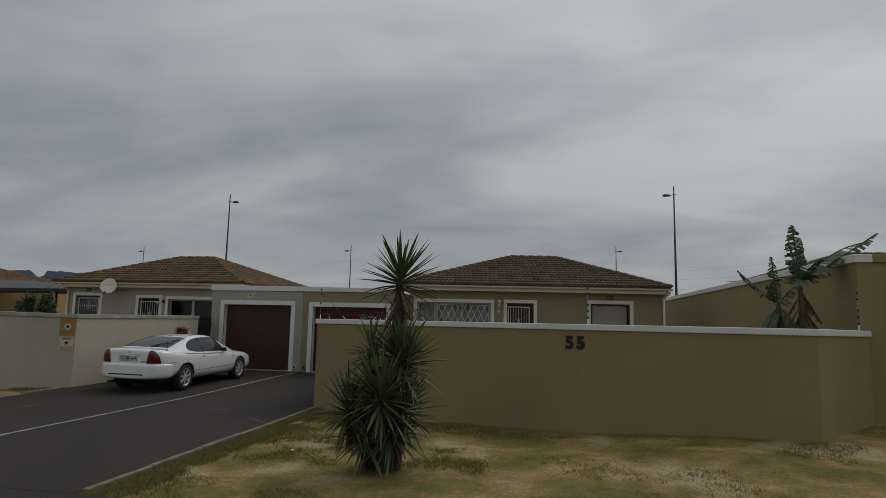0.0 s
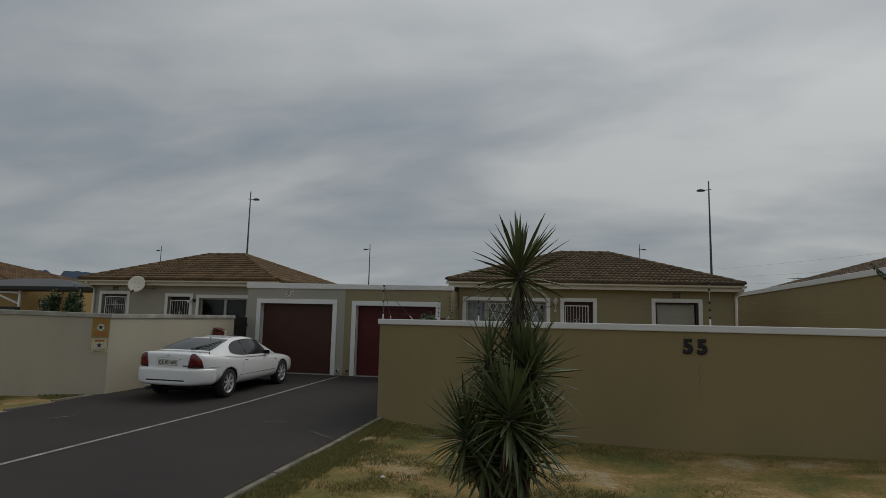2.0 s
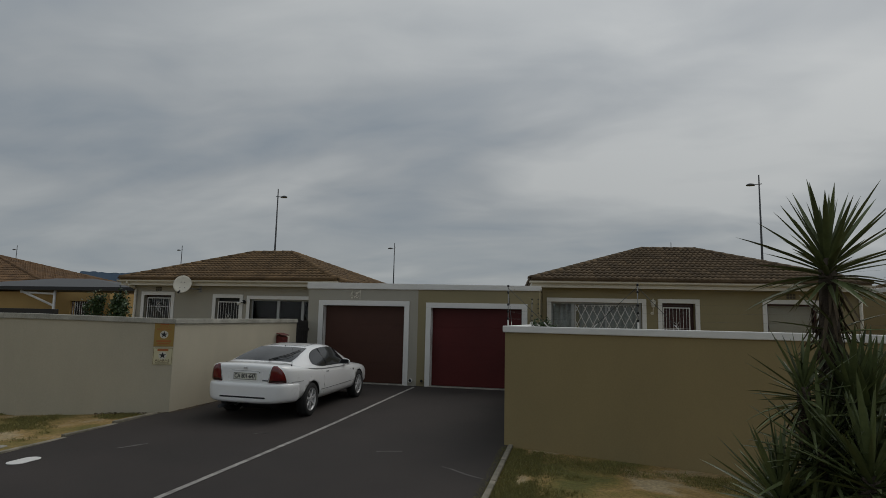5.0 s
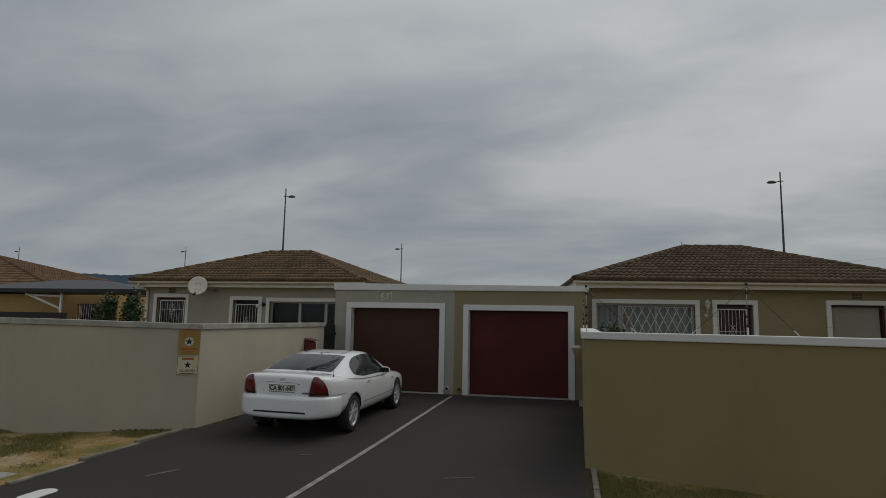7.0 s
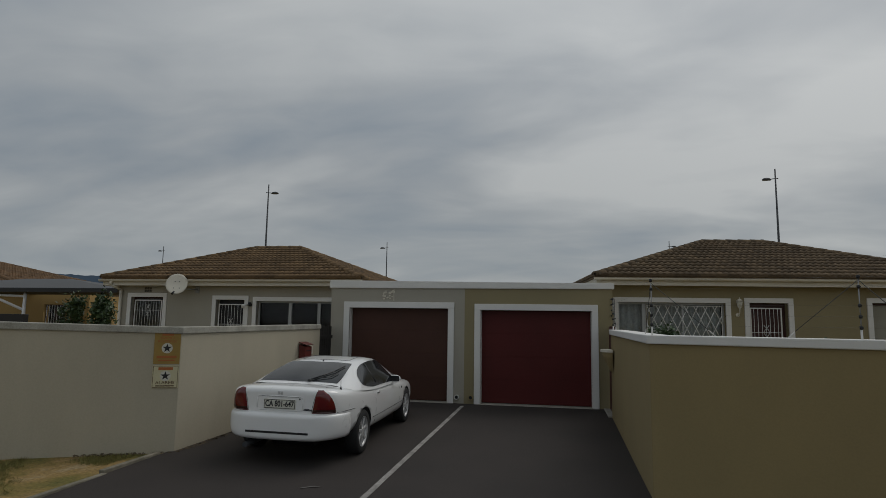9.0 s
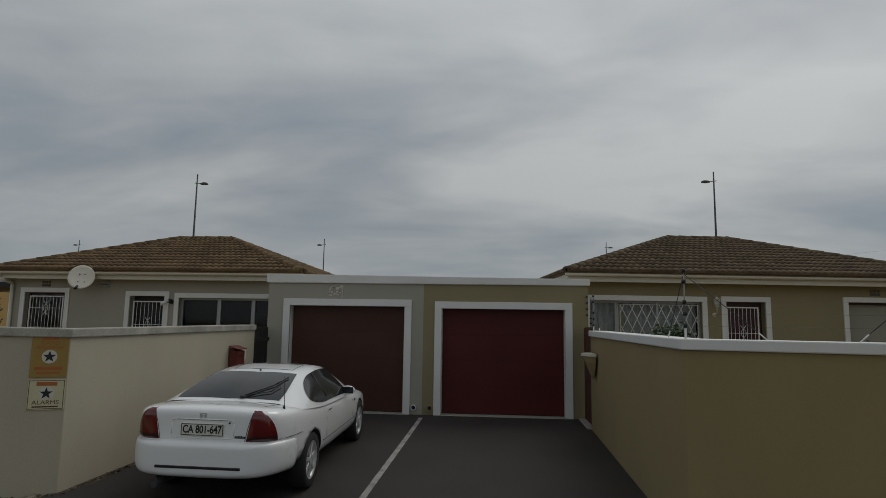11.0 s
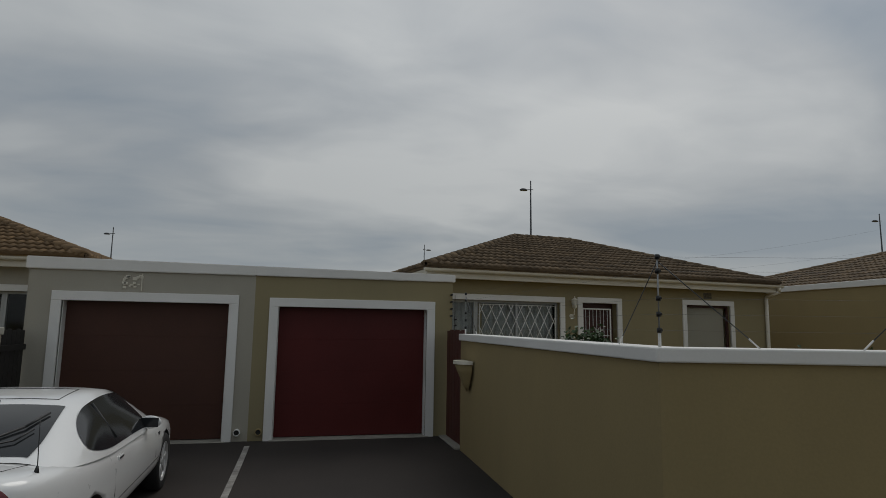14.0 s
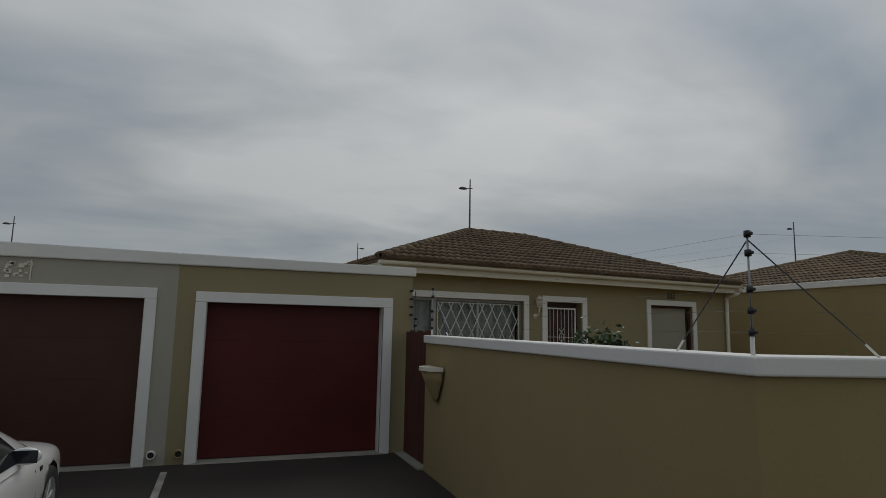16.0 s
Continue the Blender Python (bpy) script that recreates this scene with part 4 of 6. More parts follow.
    for x0, x1, z0, z1 in ((-0.024, -0.013, .930, .966), (0.013, 0.024, .930, .966), (-0.013, 0.013, .944, .953), (-0.034, 0.034, .968, .973), (-0.034, -0.029, .926, .968), (0.029, 0.034, .926, .968)):
        soft_box(b, x0, x1, 0.044, 0.09, z0 - 0.032, z1 - 0.032, 0.002)
    part("badge", b, "alloy", car, "small chrome badge")
    b = bmesh.new()
    rn = random.Random(3)
    for k in range(7):
        x = 0.335 + k * 0.0155
        soft_box(b, x, x + 0.012, 0.046, 0.09, 0.712, 0.727 + rn.uniform(0, 0.010), 0.002)
    soft_box(b, 0.33, 0.445, 0.046, 0.09, 0.706, 0.713, 0.002)
    part("script_badge", b, "pole", car, "dark script badge")
    b = bmesh.new()
    disc(b, pose(0.275, 0.052, 0.851, 90, 0, 0), 0.010, 0.008, 12)
    part("boot_lock", b, "black", car)
    # wheels
    for y in (0.99, 3.54):
        for s in (-1, 1):
            wm = pose(s * 0.765, y, 0.305, 0, 90 * s, 0)
            b = bmesh.new()
            prof = [(0.21, -0.09), (0.28, -0.098), (0.302, -0.075), (0.305, 0.0), (0.302, 0.075), (0.28, 0.098), (0.21, 0.09)]
            k = 36
            rg = [[b.verts.new((r * math.cos(a), r * math.sin(a), z)) for r, z in prof] for a in [i * math.tau / k for i in range(k)]]
            for i in range(k):
                for j in range(len(prof) - 1):
                    b.faces.new((rg[i][j], rg[(i + 1) % k][j], rg[(i + 1) % k][j + 1], rg[i][j + 1])).smooth = True
            wheel = new("wheel")
            wheel.parent, wheel.matrix_basis = car, wm
            part("tyre", b, "rubber", wheel)
            b = bmesh.new()
            k = 30
            prof = [(0.212, 0.088), (0.205, 0.092), (0.19, 0.06), (0.185, -0.06), (0.212, -0.08)]
            rg = [[b.verts.new((r * math.cos(a), r * math.sin(a), z)) for r, z in prof] for a in [i * math.tau / k for i in range(k)]]
            for i in range(k):
                for j in range(len(prof) - 1):
                    b.faces.new((rg[i][j], rg[(i + 1) % k][j], rg[(i + 1) % k][j + 1], rg[i][j + 1])).smooth = True
            tube(b, (0, 0, 0.03), (0, 0, 0.085), 0.058, 0.05, 18)
            for i in range(7):
                soft_box(b, 0.04, 0.198, -0.022, 0.022, 0.045, 0.078, 0.008, pose(0, 0, 0, 0, 0, i * 360 / 7))
            part("rim", b, "alloy", wheel, "silver seven-spoke alloy rim")
            b = bmesh.new()
            disc(b, pose(0, 0, -0.05), 0.185, 0.02, 24)
            part("brake_disc", b, "black", wheel)
    # mirrors, handles, repeaters
    for s in (-1, 1):
        base = cabin_point(2.72, 0.1, s)
        b = bmesh.new()
        bmesh.ops.create_uvsphere(b, u_segments=16, v_segments=10, radius=1.0)
        for v in b.verts:
            v.co = Vector((v.co.x * 0.105, max(v.co.y, -0.35) * 0.07, v.co.z * 0.062))
        for f in b.faces:
            f.smooth = True
        mr = part("wing_mirror", b, "car_white", car, "white wing mirror", pose(s * 0.865, 2.63, 0.88))
        b = bmesh.new()
        soft_box(b, -0.082, 0.082, -0.030, -0.022, -0.045, 0.045, 0.004)
        part("mirror_glass", b, "tint", mr)
        b = bmesh.new()
        tube(b, (base.x - s * 0.02, 2.72, 0.885), (s * 0.86, 2.67, 0.885), 0.02, 0.025, 8)
        part("mirror_arm", b, "black", car)
        p = side_x(1.68, 0.765, s)
        b = bmesh.new()
        soft_box(b, -0.012, 0.012, -0.07, 0.07, -0.017, 0.017, 0.008)
        hd = part("door_handle", b, "car_white", car, "white door handle", pose(p.x, 1.68, 0.765))
        b = bmesh.new()
        soft_box(b, s * 0.010 - 0.004, s * 0.010 + 0.006, -0.055, 0.055, -0.008, 0.006, 0.002)
        part("handle_recess", b, "black", hd)
        p = side_x(3.12, 0.68, s)
        b = bmesh.new()
        soft_box(b, -0.006, 0.006, -0.03, 0.03, -0.018, 0.018, 0.004)
        part("side_repeater", b, "black", car, "", pose(p.x, 3.14, 0.68))
    # wiper and aerial
    b = bmesh.new()

    def on_glass(x, y, lift=0.02):
        wr = interp(CABIN, y, 3) * 0.78
        return cabin_point(y, 1 - 0.3 * min(abs(x) / wr, 1.2), 1 if x >= 0 else -1) + Vector((0, -0.3 * lift, lift))
    pipe(b, [on_glass(0.16, 0.62), on_glass(0.40, 0.98), on_glass(0.46, 1.24)], 0.009, 6)
    pipe(b, [on_glass(0.18, 0.64), on_glass(0.42, 0.78), on_glass(0.47, 0.95)], 0.006, 6)
    disc(b, Matrix.Translation(on_glass(0.16, 0.62, 0.0)), 0.028, 0.03, 14)
    part("rear_wiper", b, "black", car, "black rear wiper")
    b = bmesh.new()
    ok, foot, _, _ = body.ray_cast(Vector((0.70, 0.40, 2)), Vector((0, 0, -1)))
    foot = foot if ok else Vector((0.70, 0.40, 0.95))
    tube(b, foot - Vector((0, 0, 0.01)), foot + Vector((0, 0.01, 0.035)), 0.018, 0.007, 8)
    tube(b, foot + Vector((0, 0.01, 0.03)), foot + Vector((-0.02, 0.03, 0.33)), 0.0035, 0.0025, 6)
    part("aerial", b, "black", car)
    b = bmesh.new()
    disc(b, pose(0.0, 1.52, 1.222), 0.012, 0.02, 10)
    part("roof_nozzle", b, "black", car)
    b = bmesh.new()
    tube(b, (-0.45, 0.02, 0.24), (-0.45, 0.5, 0.24), 0.035, 0.035, 12)
    part("exhaust", b, "pole", car)
    return car


CAR_X, CAR_Y = -7.112, 9.913
wheel_z = {(a, b): ground_z(CAR_X + a * 0.765, CAR_Y + b) + 0.008 for a in (-1, 1) for b in (0.99, 3.54)}
rear_z, front_z = (wheel_z[-1, 0.99] + wheel_z[1, 0.99]) / 2, (wheel_z[-1, 3.54] + wheel_z[1, 3.54]) / 2
car_pitch = math.degrees(math.atan2(front_z - rear_z, 2.55))
car_roll = math.degrees(math.atan2(wheel_z[-1, 0.99] + wheel_z[-1, 3.54] - wheel_z[1, 0.99] - wheel_z[1, 3.54], 4 * 0.765))
car = build_car(pose(CAR_X, CAR_Y, rear_z - (front_z - rear_z) * 0.99 / 2.55, car_pitch, car_roll, 0.3))


# ---- boundary details ----
M["dark_gate"] = material("near_black_timber", (0.016, 0.013, 0.012), (0.010, 0.009, 0.009), 0.6, scale=4, fine=40, bump=0.2)
M["red_gate"] = material("red_brown_timber", (0.085, 0.022, 0.015), (0.065, 0.017, 0.012), 0.6, scale=4, fine=40, bump=0.2)
M["letter_red"] = material("red_brown_metal", (0.14, 0.022, 0.015), (0.10, 0.016, 0.012), 0.5, scale=5, fine=40, bump=0.05)
M["sign_yellow"] = material("faded_yellow_sign", (0.37, 0.235, 0.05), (0.29, 0.185, 0.045), 0.6, scale=7, fine=60, bump=0.03)
M["sign_cream"] = material("cream_sign", (0.62, 0.57, 0.36), (0.54, 0.49, 0.31), 0.6, scale=7, fine=60, bump=0.03)
M["sign_red"] = material("faded_red_print", (0.42, 0.13, 0.03), (0.36, 0.11, 0.03), 0.6, bump=0.0)
M["sign_brown"] = material("dark_brown_print", (0.10, 0.045, 0.02), None, 0.6, bump=0.0)


def plank_gate(name, x, y0, y1, z0, z1, mat, label):
    g = empty(name, pose(x, y0, z0), label, "gate")
    n = 6
    w = (y1 - y0) / n
    for i in range(n):
        bm = bmesh.new()
        soft_box(bm, -0.015, 0.015, i * w + 0.003, (i + 1) * w - 0.003, 0, z1 - z0 - (0.02 if i % 2 else 0), 0.004)
        part("board", bm, mat, g)
    for z in (0.25, z1 - z0 - 0.3):
        bm = bmesh.new()
        soft_box(bm, 0.0155, 0.05, 0.01, y1 - y0 - 0.01, z, z + 0.08, 0.004)
        part("rail", bm, mat, g)
    return g


plank_gate("gate", -8.76, 15.14, 15.96, 0.02, 1.70, "dark_gate", "near-black timber side gate, closed")
plank_gate("gate", -2.38, 14.9, 15.96, 0.02, 1.78, "red_gate", "red-brown timber side gate, closed")
bm = bmesh.new()
soft_box(bm, -2.52, -2.3, 14.9, 15.97, -0.1, 0.035, 0.01)
tagged(part("step", bm, "concrete"), "pale concrete sill under the red-brown gate", "step", kind="structure")


def letterbox_plaster():
    """A plastered bracket letterbox: a half cone that tapers down the wall."""
    lb = empty("letterbox", pose(-2.49, 14.35, 1.3, 0, 0, 90), "khaki plastered wedge letterbox with a cream top on the wall", "letterbox")
    bm = bmesh.new()
    rings = []
    for z, r, d in ((-0.38, 0.03, 0.012), (-0.3, 0.10, 0.06), (-0.12, 0.2, 0.14), (0.0, 0.235, 0.19)):
        rings.append([bm.verts.new((r * math.cos(a), d * math.sin(a), z)) for a in [math.pi * i / 12 for i in range(13)]])
    for r0, r1 in zip(rings, rings[1:]):
        for i in range(12):
            bm.faces.new((r0[i], r0[i + 1], r1[i + 1], r1[i])).smooth = True
    bm.faces.new(rings[0][::-1])
    bm.faces.new(rings[-1])
    part("bracket", bm, "khaki", lb)
    bm = bmesh.new()
    lo = [bm.verts.new((0.255 * math.cos(a), 0.21 * math.sin(a), 0.0)) for a in [math.pi * i / 12 for i in range(13)]]
    hi = [bm.verts.new((0.25 * math.cos(a), 0.205 * math.sin(a), 0.045)) for a in [math.pi * i / 12 for i in range(13)]]
    for i in range(12):
        bm.faces.new((lo[i], lo[i + 1], hi[i + 1], hi[i]))
    bm.faces.new(lo[::-1])
    bm.faces.new(hi)
    part("top", bm, "cream", lb, "cream top slab")


letterbox_plaster()


def letterbox_metal():
    lb = empty("letterbox", pose(-8.70, 14.22, 0.98), "red-brown metal letterbox fixed to the grey wall", "letterbox")
    bm = bmesh.new()
    vs = box(bm, 0.0, 0.14, -0.17, 0.17, 0.0, 0.34)
    for v in vs:
        if v.co.z > 0.3 and v.co.x > 0.1:
            v.co.z -= 0.05
    bmesh.ops.bevel(bm, geom=bm.edges[:], offset=0.008, segments=2, affect="EDGES")
    part("case", bm, "letter_red", lb)
    bm = bmesh.new()
    soft_box(bm, -0.01, 0.165, -0.185, 0.185, 0.335, 0.35, 0.004, pose(0, 0, 0, 0, 17, 0) @ pose(-0.1, 0, 0.022))
    part("lid", bm, "letter_red", lb)
    bm = bmesh.new()
    soft_box(bm, 0.139, 0.143, -0.12, 0.12, 0.2, 0.22, 0.001)
    part("slot", bm, "black", lb)


letterbox_metal()
bm = bmesh.new()
soft_box(bm, -8.705, -8.665, 14.60, 14.70, 1.10, 1.27, 0.006)
tagged(part("bell_plate", bm, "cream"), "small cream bell plate on the grey wall", "bell")


def sign(z0, z1, mat, rows, star_z, label, border=None):
    """A flat sign on the grey wall's slanted face."""
    a, b = Vector(WALL_L[1]), Vector(WALL_L[2])
    d = (b - a).normalized()
    c = b - d * 0.18
    n = Vector((d.y, -d.x))
    m = Matrix(((d.x, 0, n.x, c.x + n.x * 0.006), (d.y, 0, n.y, c.y + n.y * 0.006), (0, 1, 0, 0), (0, 0, 0, 1)))
    s = empty("sign", m, label, "sign")
    w = 0.172
    bm = bmesh.new()
    soft_box(bm, -w, w, z0, z1, -0.004, 0.004, 0.001)
    part("board", bm, mat, s)
    if border:
        bm = bmesh.new()
        for x0, x1, y0, y1 in ((-w + 0.008, w - 0.008, z1 - 0.014, z1 - 0.008), (-w + 0.008, w - 0.008, z0 + 0.008, z0 + 0.014), (-w + 0.008, -w + 0.014, z0 + 0.014, z1 - 0.014), (w - 0.014, w - 0.008, z0 + 0.014, z1 - 0.014)):
            box(bm, x0, x1, y0, y1, 0.004, 0.0052)
        part("border", bm, border, s)
    bm = bmesh.new()
    disc(bm, pose(0, star_z, 0.004), 0.072, 0.0015, 28)
    part("roundel", bm, material("white_roundel", (0.66, 0.64, 0.55), None, 0.6, bump=0.0), s)
    bm = bmesh.new()
    pts = [bm.verts.new(((0.066 if i % 2 == 0 else 0.026) * math.sin(i * math.pi / 5), star_z + (0.066 if i % 2 == 0 else 0.026) * math.cos(i * math.pi / 5), 0.0068)) for i in range(10)]
    mid = bm.verts.new((0, star_z, 0.0078))
    for i in range(10):
        bm.faces.new((pts[i], pts[(i + 1) % 10], mid))
    part("star", bm, "ink", s)
    for text, z, size, wid, mt in rows:
        if text:
            lettering("lettering", text, size, pose(0, z, 0.005), mt, s, 0.0008, wid)
        else:
            bm = bmesh.new()
            box(bm, -wid / 2, wid / 2, z - size / 2, z + size / 2, 0.004, 0.0055)
            part("print_bar", bm, mt, s)


sign(1.165, 1.605, "sign_yellow", [("", 1.575, 0.03, 0.15, "sign_red"), ("RAPID", 1.527, 0.05, 0.17, "sign_red"), ("RESPONSE", 1.48, 0.05, 0.25, "sign_red"), ("", 1.262, 0.035, 0.26, "sign_red"), ("", 1.215, 0.02, 0.22, "sign_red")],
     1.385, "faded yellow security company sign with a star on the wall")
sign(0.83, 1.145, "sign_cream", [("", 1.10, 0.04, 0.19, "sign_red"), ("ALARMS", 0.905, 0.06, 0.25, "sign_brown"), ("", 0.862, 0.014, 0.24, "sign_brown")],
     1.0, "cream and yellow alarm sign with a star on the wall", "sign_brown")


def house_number():
    a, b = Vector(WALL_R[1]), Vector(WALL_R[2])
    d = (b - a).normalized()
    n = Vector((d.y, -d.x))
    c = a + d * 5.47
    m = Matrix(((d.x, 0, n.x, c.x + n.x * 0.008), (d.y, 0, n.y, c.y + n.y * 0.008), (0, 1, 0, 1.385), (0, 0, 0, 1)))
    for dx in (-0.095, 0.095):
        num = lettering("house_number", "5", 0.285, m @ pose(dx, 0, 0), "ink", None, 0.008, 0.12, 0.003)
        bev = num.modifiers.new("bold", "SOLIDIFY")
        bev.thickness, bev.offset = 0.012, 1
        tagged(num, "black figure five fixed to the khaki wall", "house number", "house number figures")


house_number()


# ---- electric fence ----
def wall_point(dist, inset=0.04):
    """A point on the khaki wall's top, so many metres along its middle line from the gate end."""
    mid = offset_path(WALL_R, inset)
    for a, b in zip(mid, mid[1:]):
        k = (b - a).length
        if dist <= k:
            p = a.lerp(b, dist / k)
            return Vector((p.x, p.y, 1.695))
        dist -= k
    p = mid[-1]
    return Vector((p.x, p.y, 1.695))


M["insulator"] = M["black"]
M["wire"] = material("thin_wire", (0.10, 0.10, 0.10), None, 0.5, 0.6, bump=0.0)
LEN0 = (Vector(WALL_R[0]) - Vector(WALL_R[1])).length
INS = (0.12, 0.23, 0.34, 0.53, 0.63)


def fence_post(base, stays, tall=0.65):
    f = empty("electric_fence_post", Matrix.Translation(base), "thin electric fence post with black insulators on the wall coping", "fence post", "electric fence posts")
    bm = bmesh.new()
    tube(bm, (0, 0, -0.005), (0, 0, 0.1), 0.011, 0.011, 8)
    part("foot", bm, "white", f)
    bm = bmesh.new()
    tube(bm, (0, 0, 0.1), (0, 0, tall), 0.0055, 0.0055, 8)
    part("rod", bm, "steel", f, "thin grey steel rod")
    for z in INS:
        bm = bmesh.new()
        tube(bm, (0, 0, z - 0.017), (0, 0, z + 0.017), 0.017, 0.017, 8)
        tube(bm, (0, -0.03, z), (0, 0, z), 0.009, 0.012, 8)
        part("insulator", bm, "insulator", f, "black insulator")
    for q in stays:
        bm = bmesh.new()
        d = Vector(q) - base
        tube(bm, (0, 0, tall - 0.05), d * 0.9 + Vector((0, 0, (tall - 0.05) * 0.1)), 0.0038, 0.0038, 6)
        part("stay", bm, "pole", f)
        bm = bmesh.new()
        tube(bm, d * 0.88 + Vector((0, 0, (tall - 0.05) * 0.12)), d + Vector((0, 0, -0.005)), 0.006, 0.006, 6)
        part("stay_foot", bm, "white", f)
    return f


POSTS = [0.12, LEN0 - 0.045, LEN0 + 1.95, LEN0 + 5.62, LEN0 + 10.95]
STAYS = {0: [0.75], 1: [LEN0 - 0.6, LEN0 + 0.64], 2: [LEN0 + 1.3, LEN0 + 2.5], 3: [], 4: []}
for i, dist in enumerate(POSTS):
    fence_post(wall_point(dist), [wall_point(s) for s in STAYS[i]])
fence = empty("electric_fence_wires", pose(0, 0, 0), "thin parallel electric fence wires above the wall", "wire")
for a, b in zip(POSTS, POSTS[1:]):
    for z in INS:
        bm = bmesh.new()
        tube(bm, wall_point(a) + Vector((0, 0, z)), wall_point(b) + Vector((0, 0, z)), 0.0007, 0.0007, 4, False)
        part("wire", bm, "wire", fence)
fb = empty("electric_fence_bracket", pose(-2.31, 15.98, 1.75), "row of black insulators fixed beside the garage corner", "bracket")
for k, (dx, z) in enumerate(((-0.02, 0.62), (-0.02, 0.50), (-0.02, 0.38), (-0.02, 0.26), (0.05, 0.20), (0.05, 0.10), (0.05, 0.0))):
    bm = bmesh.new()
    tube(bm, (dx, 0.02, z), (dx, -0.08, z), 0.016, 0.016, 8)
    part("insulator", bm, "insulator", fb)
bm = bmesh.new()
tube(bm, (0.05, -0.005, -0.05), (0.05, -0.005, 0.62), 0.006, 0.006, 6)
part("rod", bm, "pole", fb)


# ---- fixtures on the fronts ----
def vent_pipe(x):
    v = empty("vent_pipe", pose(x, 16.0, 0.15), "short white pipe outlet in the garage wall", "pipe", "pipe outlets")
    bm = bmesh.new()
    k = 18
    prof = [(0.052, 0.01), (0.052, -0.07), (0.04, -0.07), (0.04, 0.01)]
    rg = [[bm.verts.new((r * math.cos(a), y, r * math.sin(a))) for r, y in prof] for a in [i * math.tau / k for i in range(k)]]
    for i in range(k):
        for j in range(3):
            bm.faces.new((rg[i][j], rg[(i + 1) % k][j], rg[(i + 1) % k][j + 1], rg[i][j + 1])).smooth = True
    part("collar", bm, "white" if x < -5.6 else "khaki", v)
    bm = bmesh.new()
    disc(bm, pose(0, -0.035, 0, 90, 0, 0), 0.041, 0.01, 16)
    part("opening", bm, "black", v)


vent_pipe(-5.73)
vent_pipe(-5.41)


def plaster_relief():
    """What is left of a plaster emblem over the brown door."""
    r = empty("plaster_relief", pose(-7.38, 15.995, 2.43), "broken cream plaster emblem on the grey garage wall", "emblem")
    bm = bmesh.new()
    rnd = random.Random(5)
    for i in range(16):
        x, z = rnd.uniform(-0.12, 0.12), rnd.uniform(-0.1, 0.1)
        if abs(x) < 0.05 and abs(z) < 0.04:
            x += 0.08
        soft_box(bm, x - rnd.uniform(0.01, 0.035), x + rnd.uniform(0.01, 0.035), -0.012, 0.006, z - rnd.uniform(0.008, 0.03), z + rnd.uniform(0.008, 0.03), 0.004)
    soft_box(bm, 0.125, 0.14, -0.014, 0.006, -0.13, 0.13, 0.004)
    part("plaster", bm, "cream", r)


plaster_relief()


def wall_lantern(x, z, y=17.5):
    w = empty("wall_lantern", SKEW @ pose(x, y, z), "cream lantern on a scroll bracket on the house wall", "lamp")
    bm = bmesh.new()
    tube(bm, (0, -0.14, 0.0), (0, -0.14, 0.14), 0.045, 0.075, 8)
    part("lantern_body", bm, glass_material("lantern_glass", (0.9, 0.88, 0.8), 0.3, 0.6), w)
    bm = bmesh.new()
    tube(bm, (0, -0.14, 0.14), (0, -0.14, 0.20), 0.09, 0.02, 8)
    tube(bm, (0, -0.14, -0.03), (0, -0.14, 0.0), 0.02, 0.05, 8)
    tube(bm, (0, -0.14, 0.2), (0, -0.14, 0.23), 0.012, 0.008, 8)
    part("cap", bm, "cream", w)
    bm = bmesh.new()
    pipe(bm, [(0, 0, -0.18), (0, -0.06, -0.2), (0, -0.12, -0.14), (0, -0.14, -0.03)], 0.012, 6)
    tube(bm, (0, 0.0, -0.18), (0, -0.015, -0.18), 0.045, 0.045, 12)
    part("bracket", bm, "cream", w)


wall_lantern(0.695, 2.27)


def satellite_dish():
    d = empty("satellite_dish", pose(-13.87, 17.36, 2.75), "white satellite dish on a bracket on the grey house", "satellite dish")
    bm = bmesh.new()
    m = pose(0, 0, 0, 68, 0, 24)
    k, rr = 32, 6
    rings = []
    for j in range(rr + 1):
        r = 0.31 * j / rr
        rings.append([bm.verts.new(m @ Vector((r * 0.92 * math.cos(i * math.tau / k), r * math.sin(i * math.tau / k), 0.35 * r * r))) for i in range(k)] if j else [bm.verts.new(m @ Vector((0, 0, 0)))])
    for j in range(rr):
        for i in range(k):
            if j == 0:
                bm.faces.new((rings[0][0], rings[1][i], rings[1][(i + 1) % k])).smooth = True
            else:
                bm.faces.new((rings[j][i], rings[j + 1][i], rings[j + 1][(i + 1) % k], rings[j][(i + 1) % k])).smooth = True
    refl = part("reflector", bm, "cream", d, "off-white dish")
    so = refl.modifiers.new("thick", "SOLIDIFY")
    so.thickness = 0.008
    bm = bmesh.new()
    for x, y in ((-0.06, -0.12), (0.08, -0.12), (-0.05, 0.08), (0.06, 0.08)):
        disc(bm, m @ pose(x, y, 0.012), 0.014, 0.01, 10)
    part("bolt", bm, "pole", d)
    bm = bmesh.new()
    tip = m @ Vector((-0.02, -0.42, 0.33))
    tube(bm, m @ Vector((0, -0.31, 0.03)), tip, 0.011, 0.011, 6)
    part("feed_arm", bm, "steel", d)
    bm = bmesh.new()
    tube(bm, tip + Vector((0, 0, -0.02)), tip + Vector((0, 0.08, 0.05)), 0.03, 0.025, 12)
    part("receiver", bm, "black", d)
    bm = bmesh.new()
    pipe(bm, [(0.0, 0.04, -0.02), (0.12, 0.22, -0.12), (0.3, 0.54, -0.12)], 0.018, 8)
    box(bm, 0.24, 0.36, 0.525, 0.548, -0.22, -0.02)
    part("bracket", bm, "steel", d)


satellite_dish()


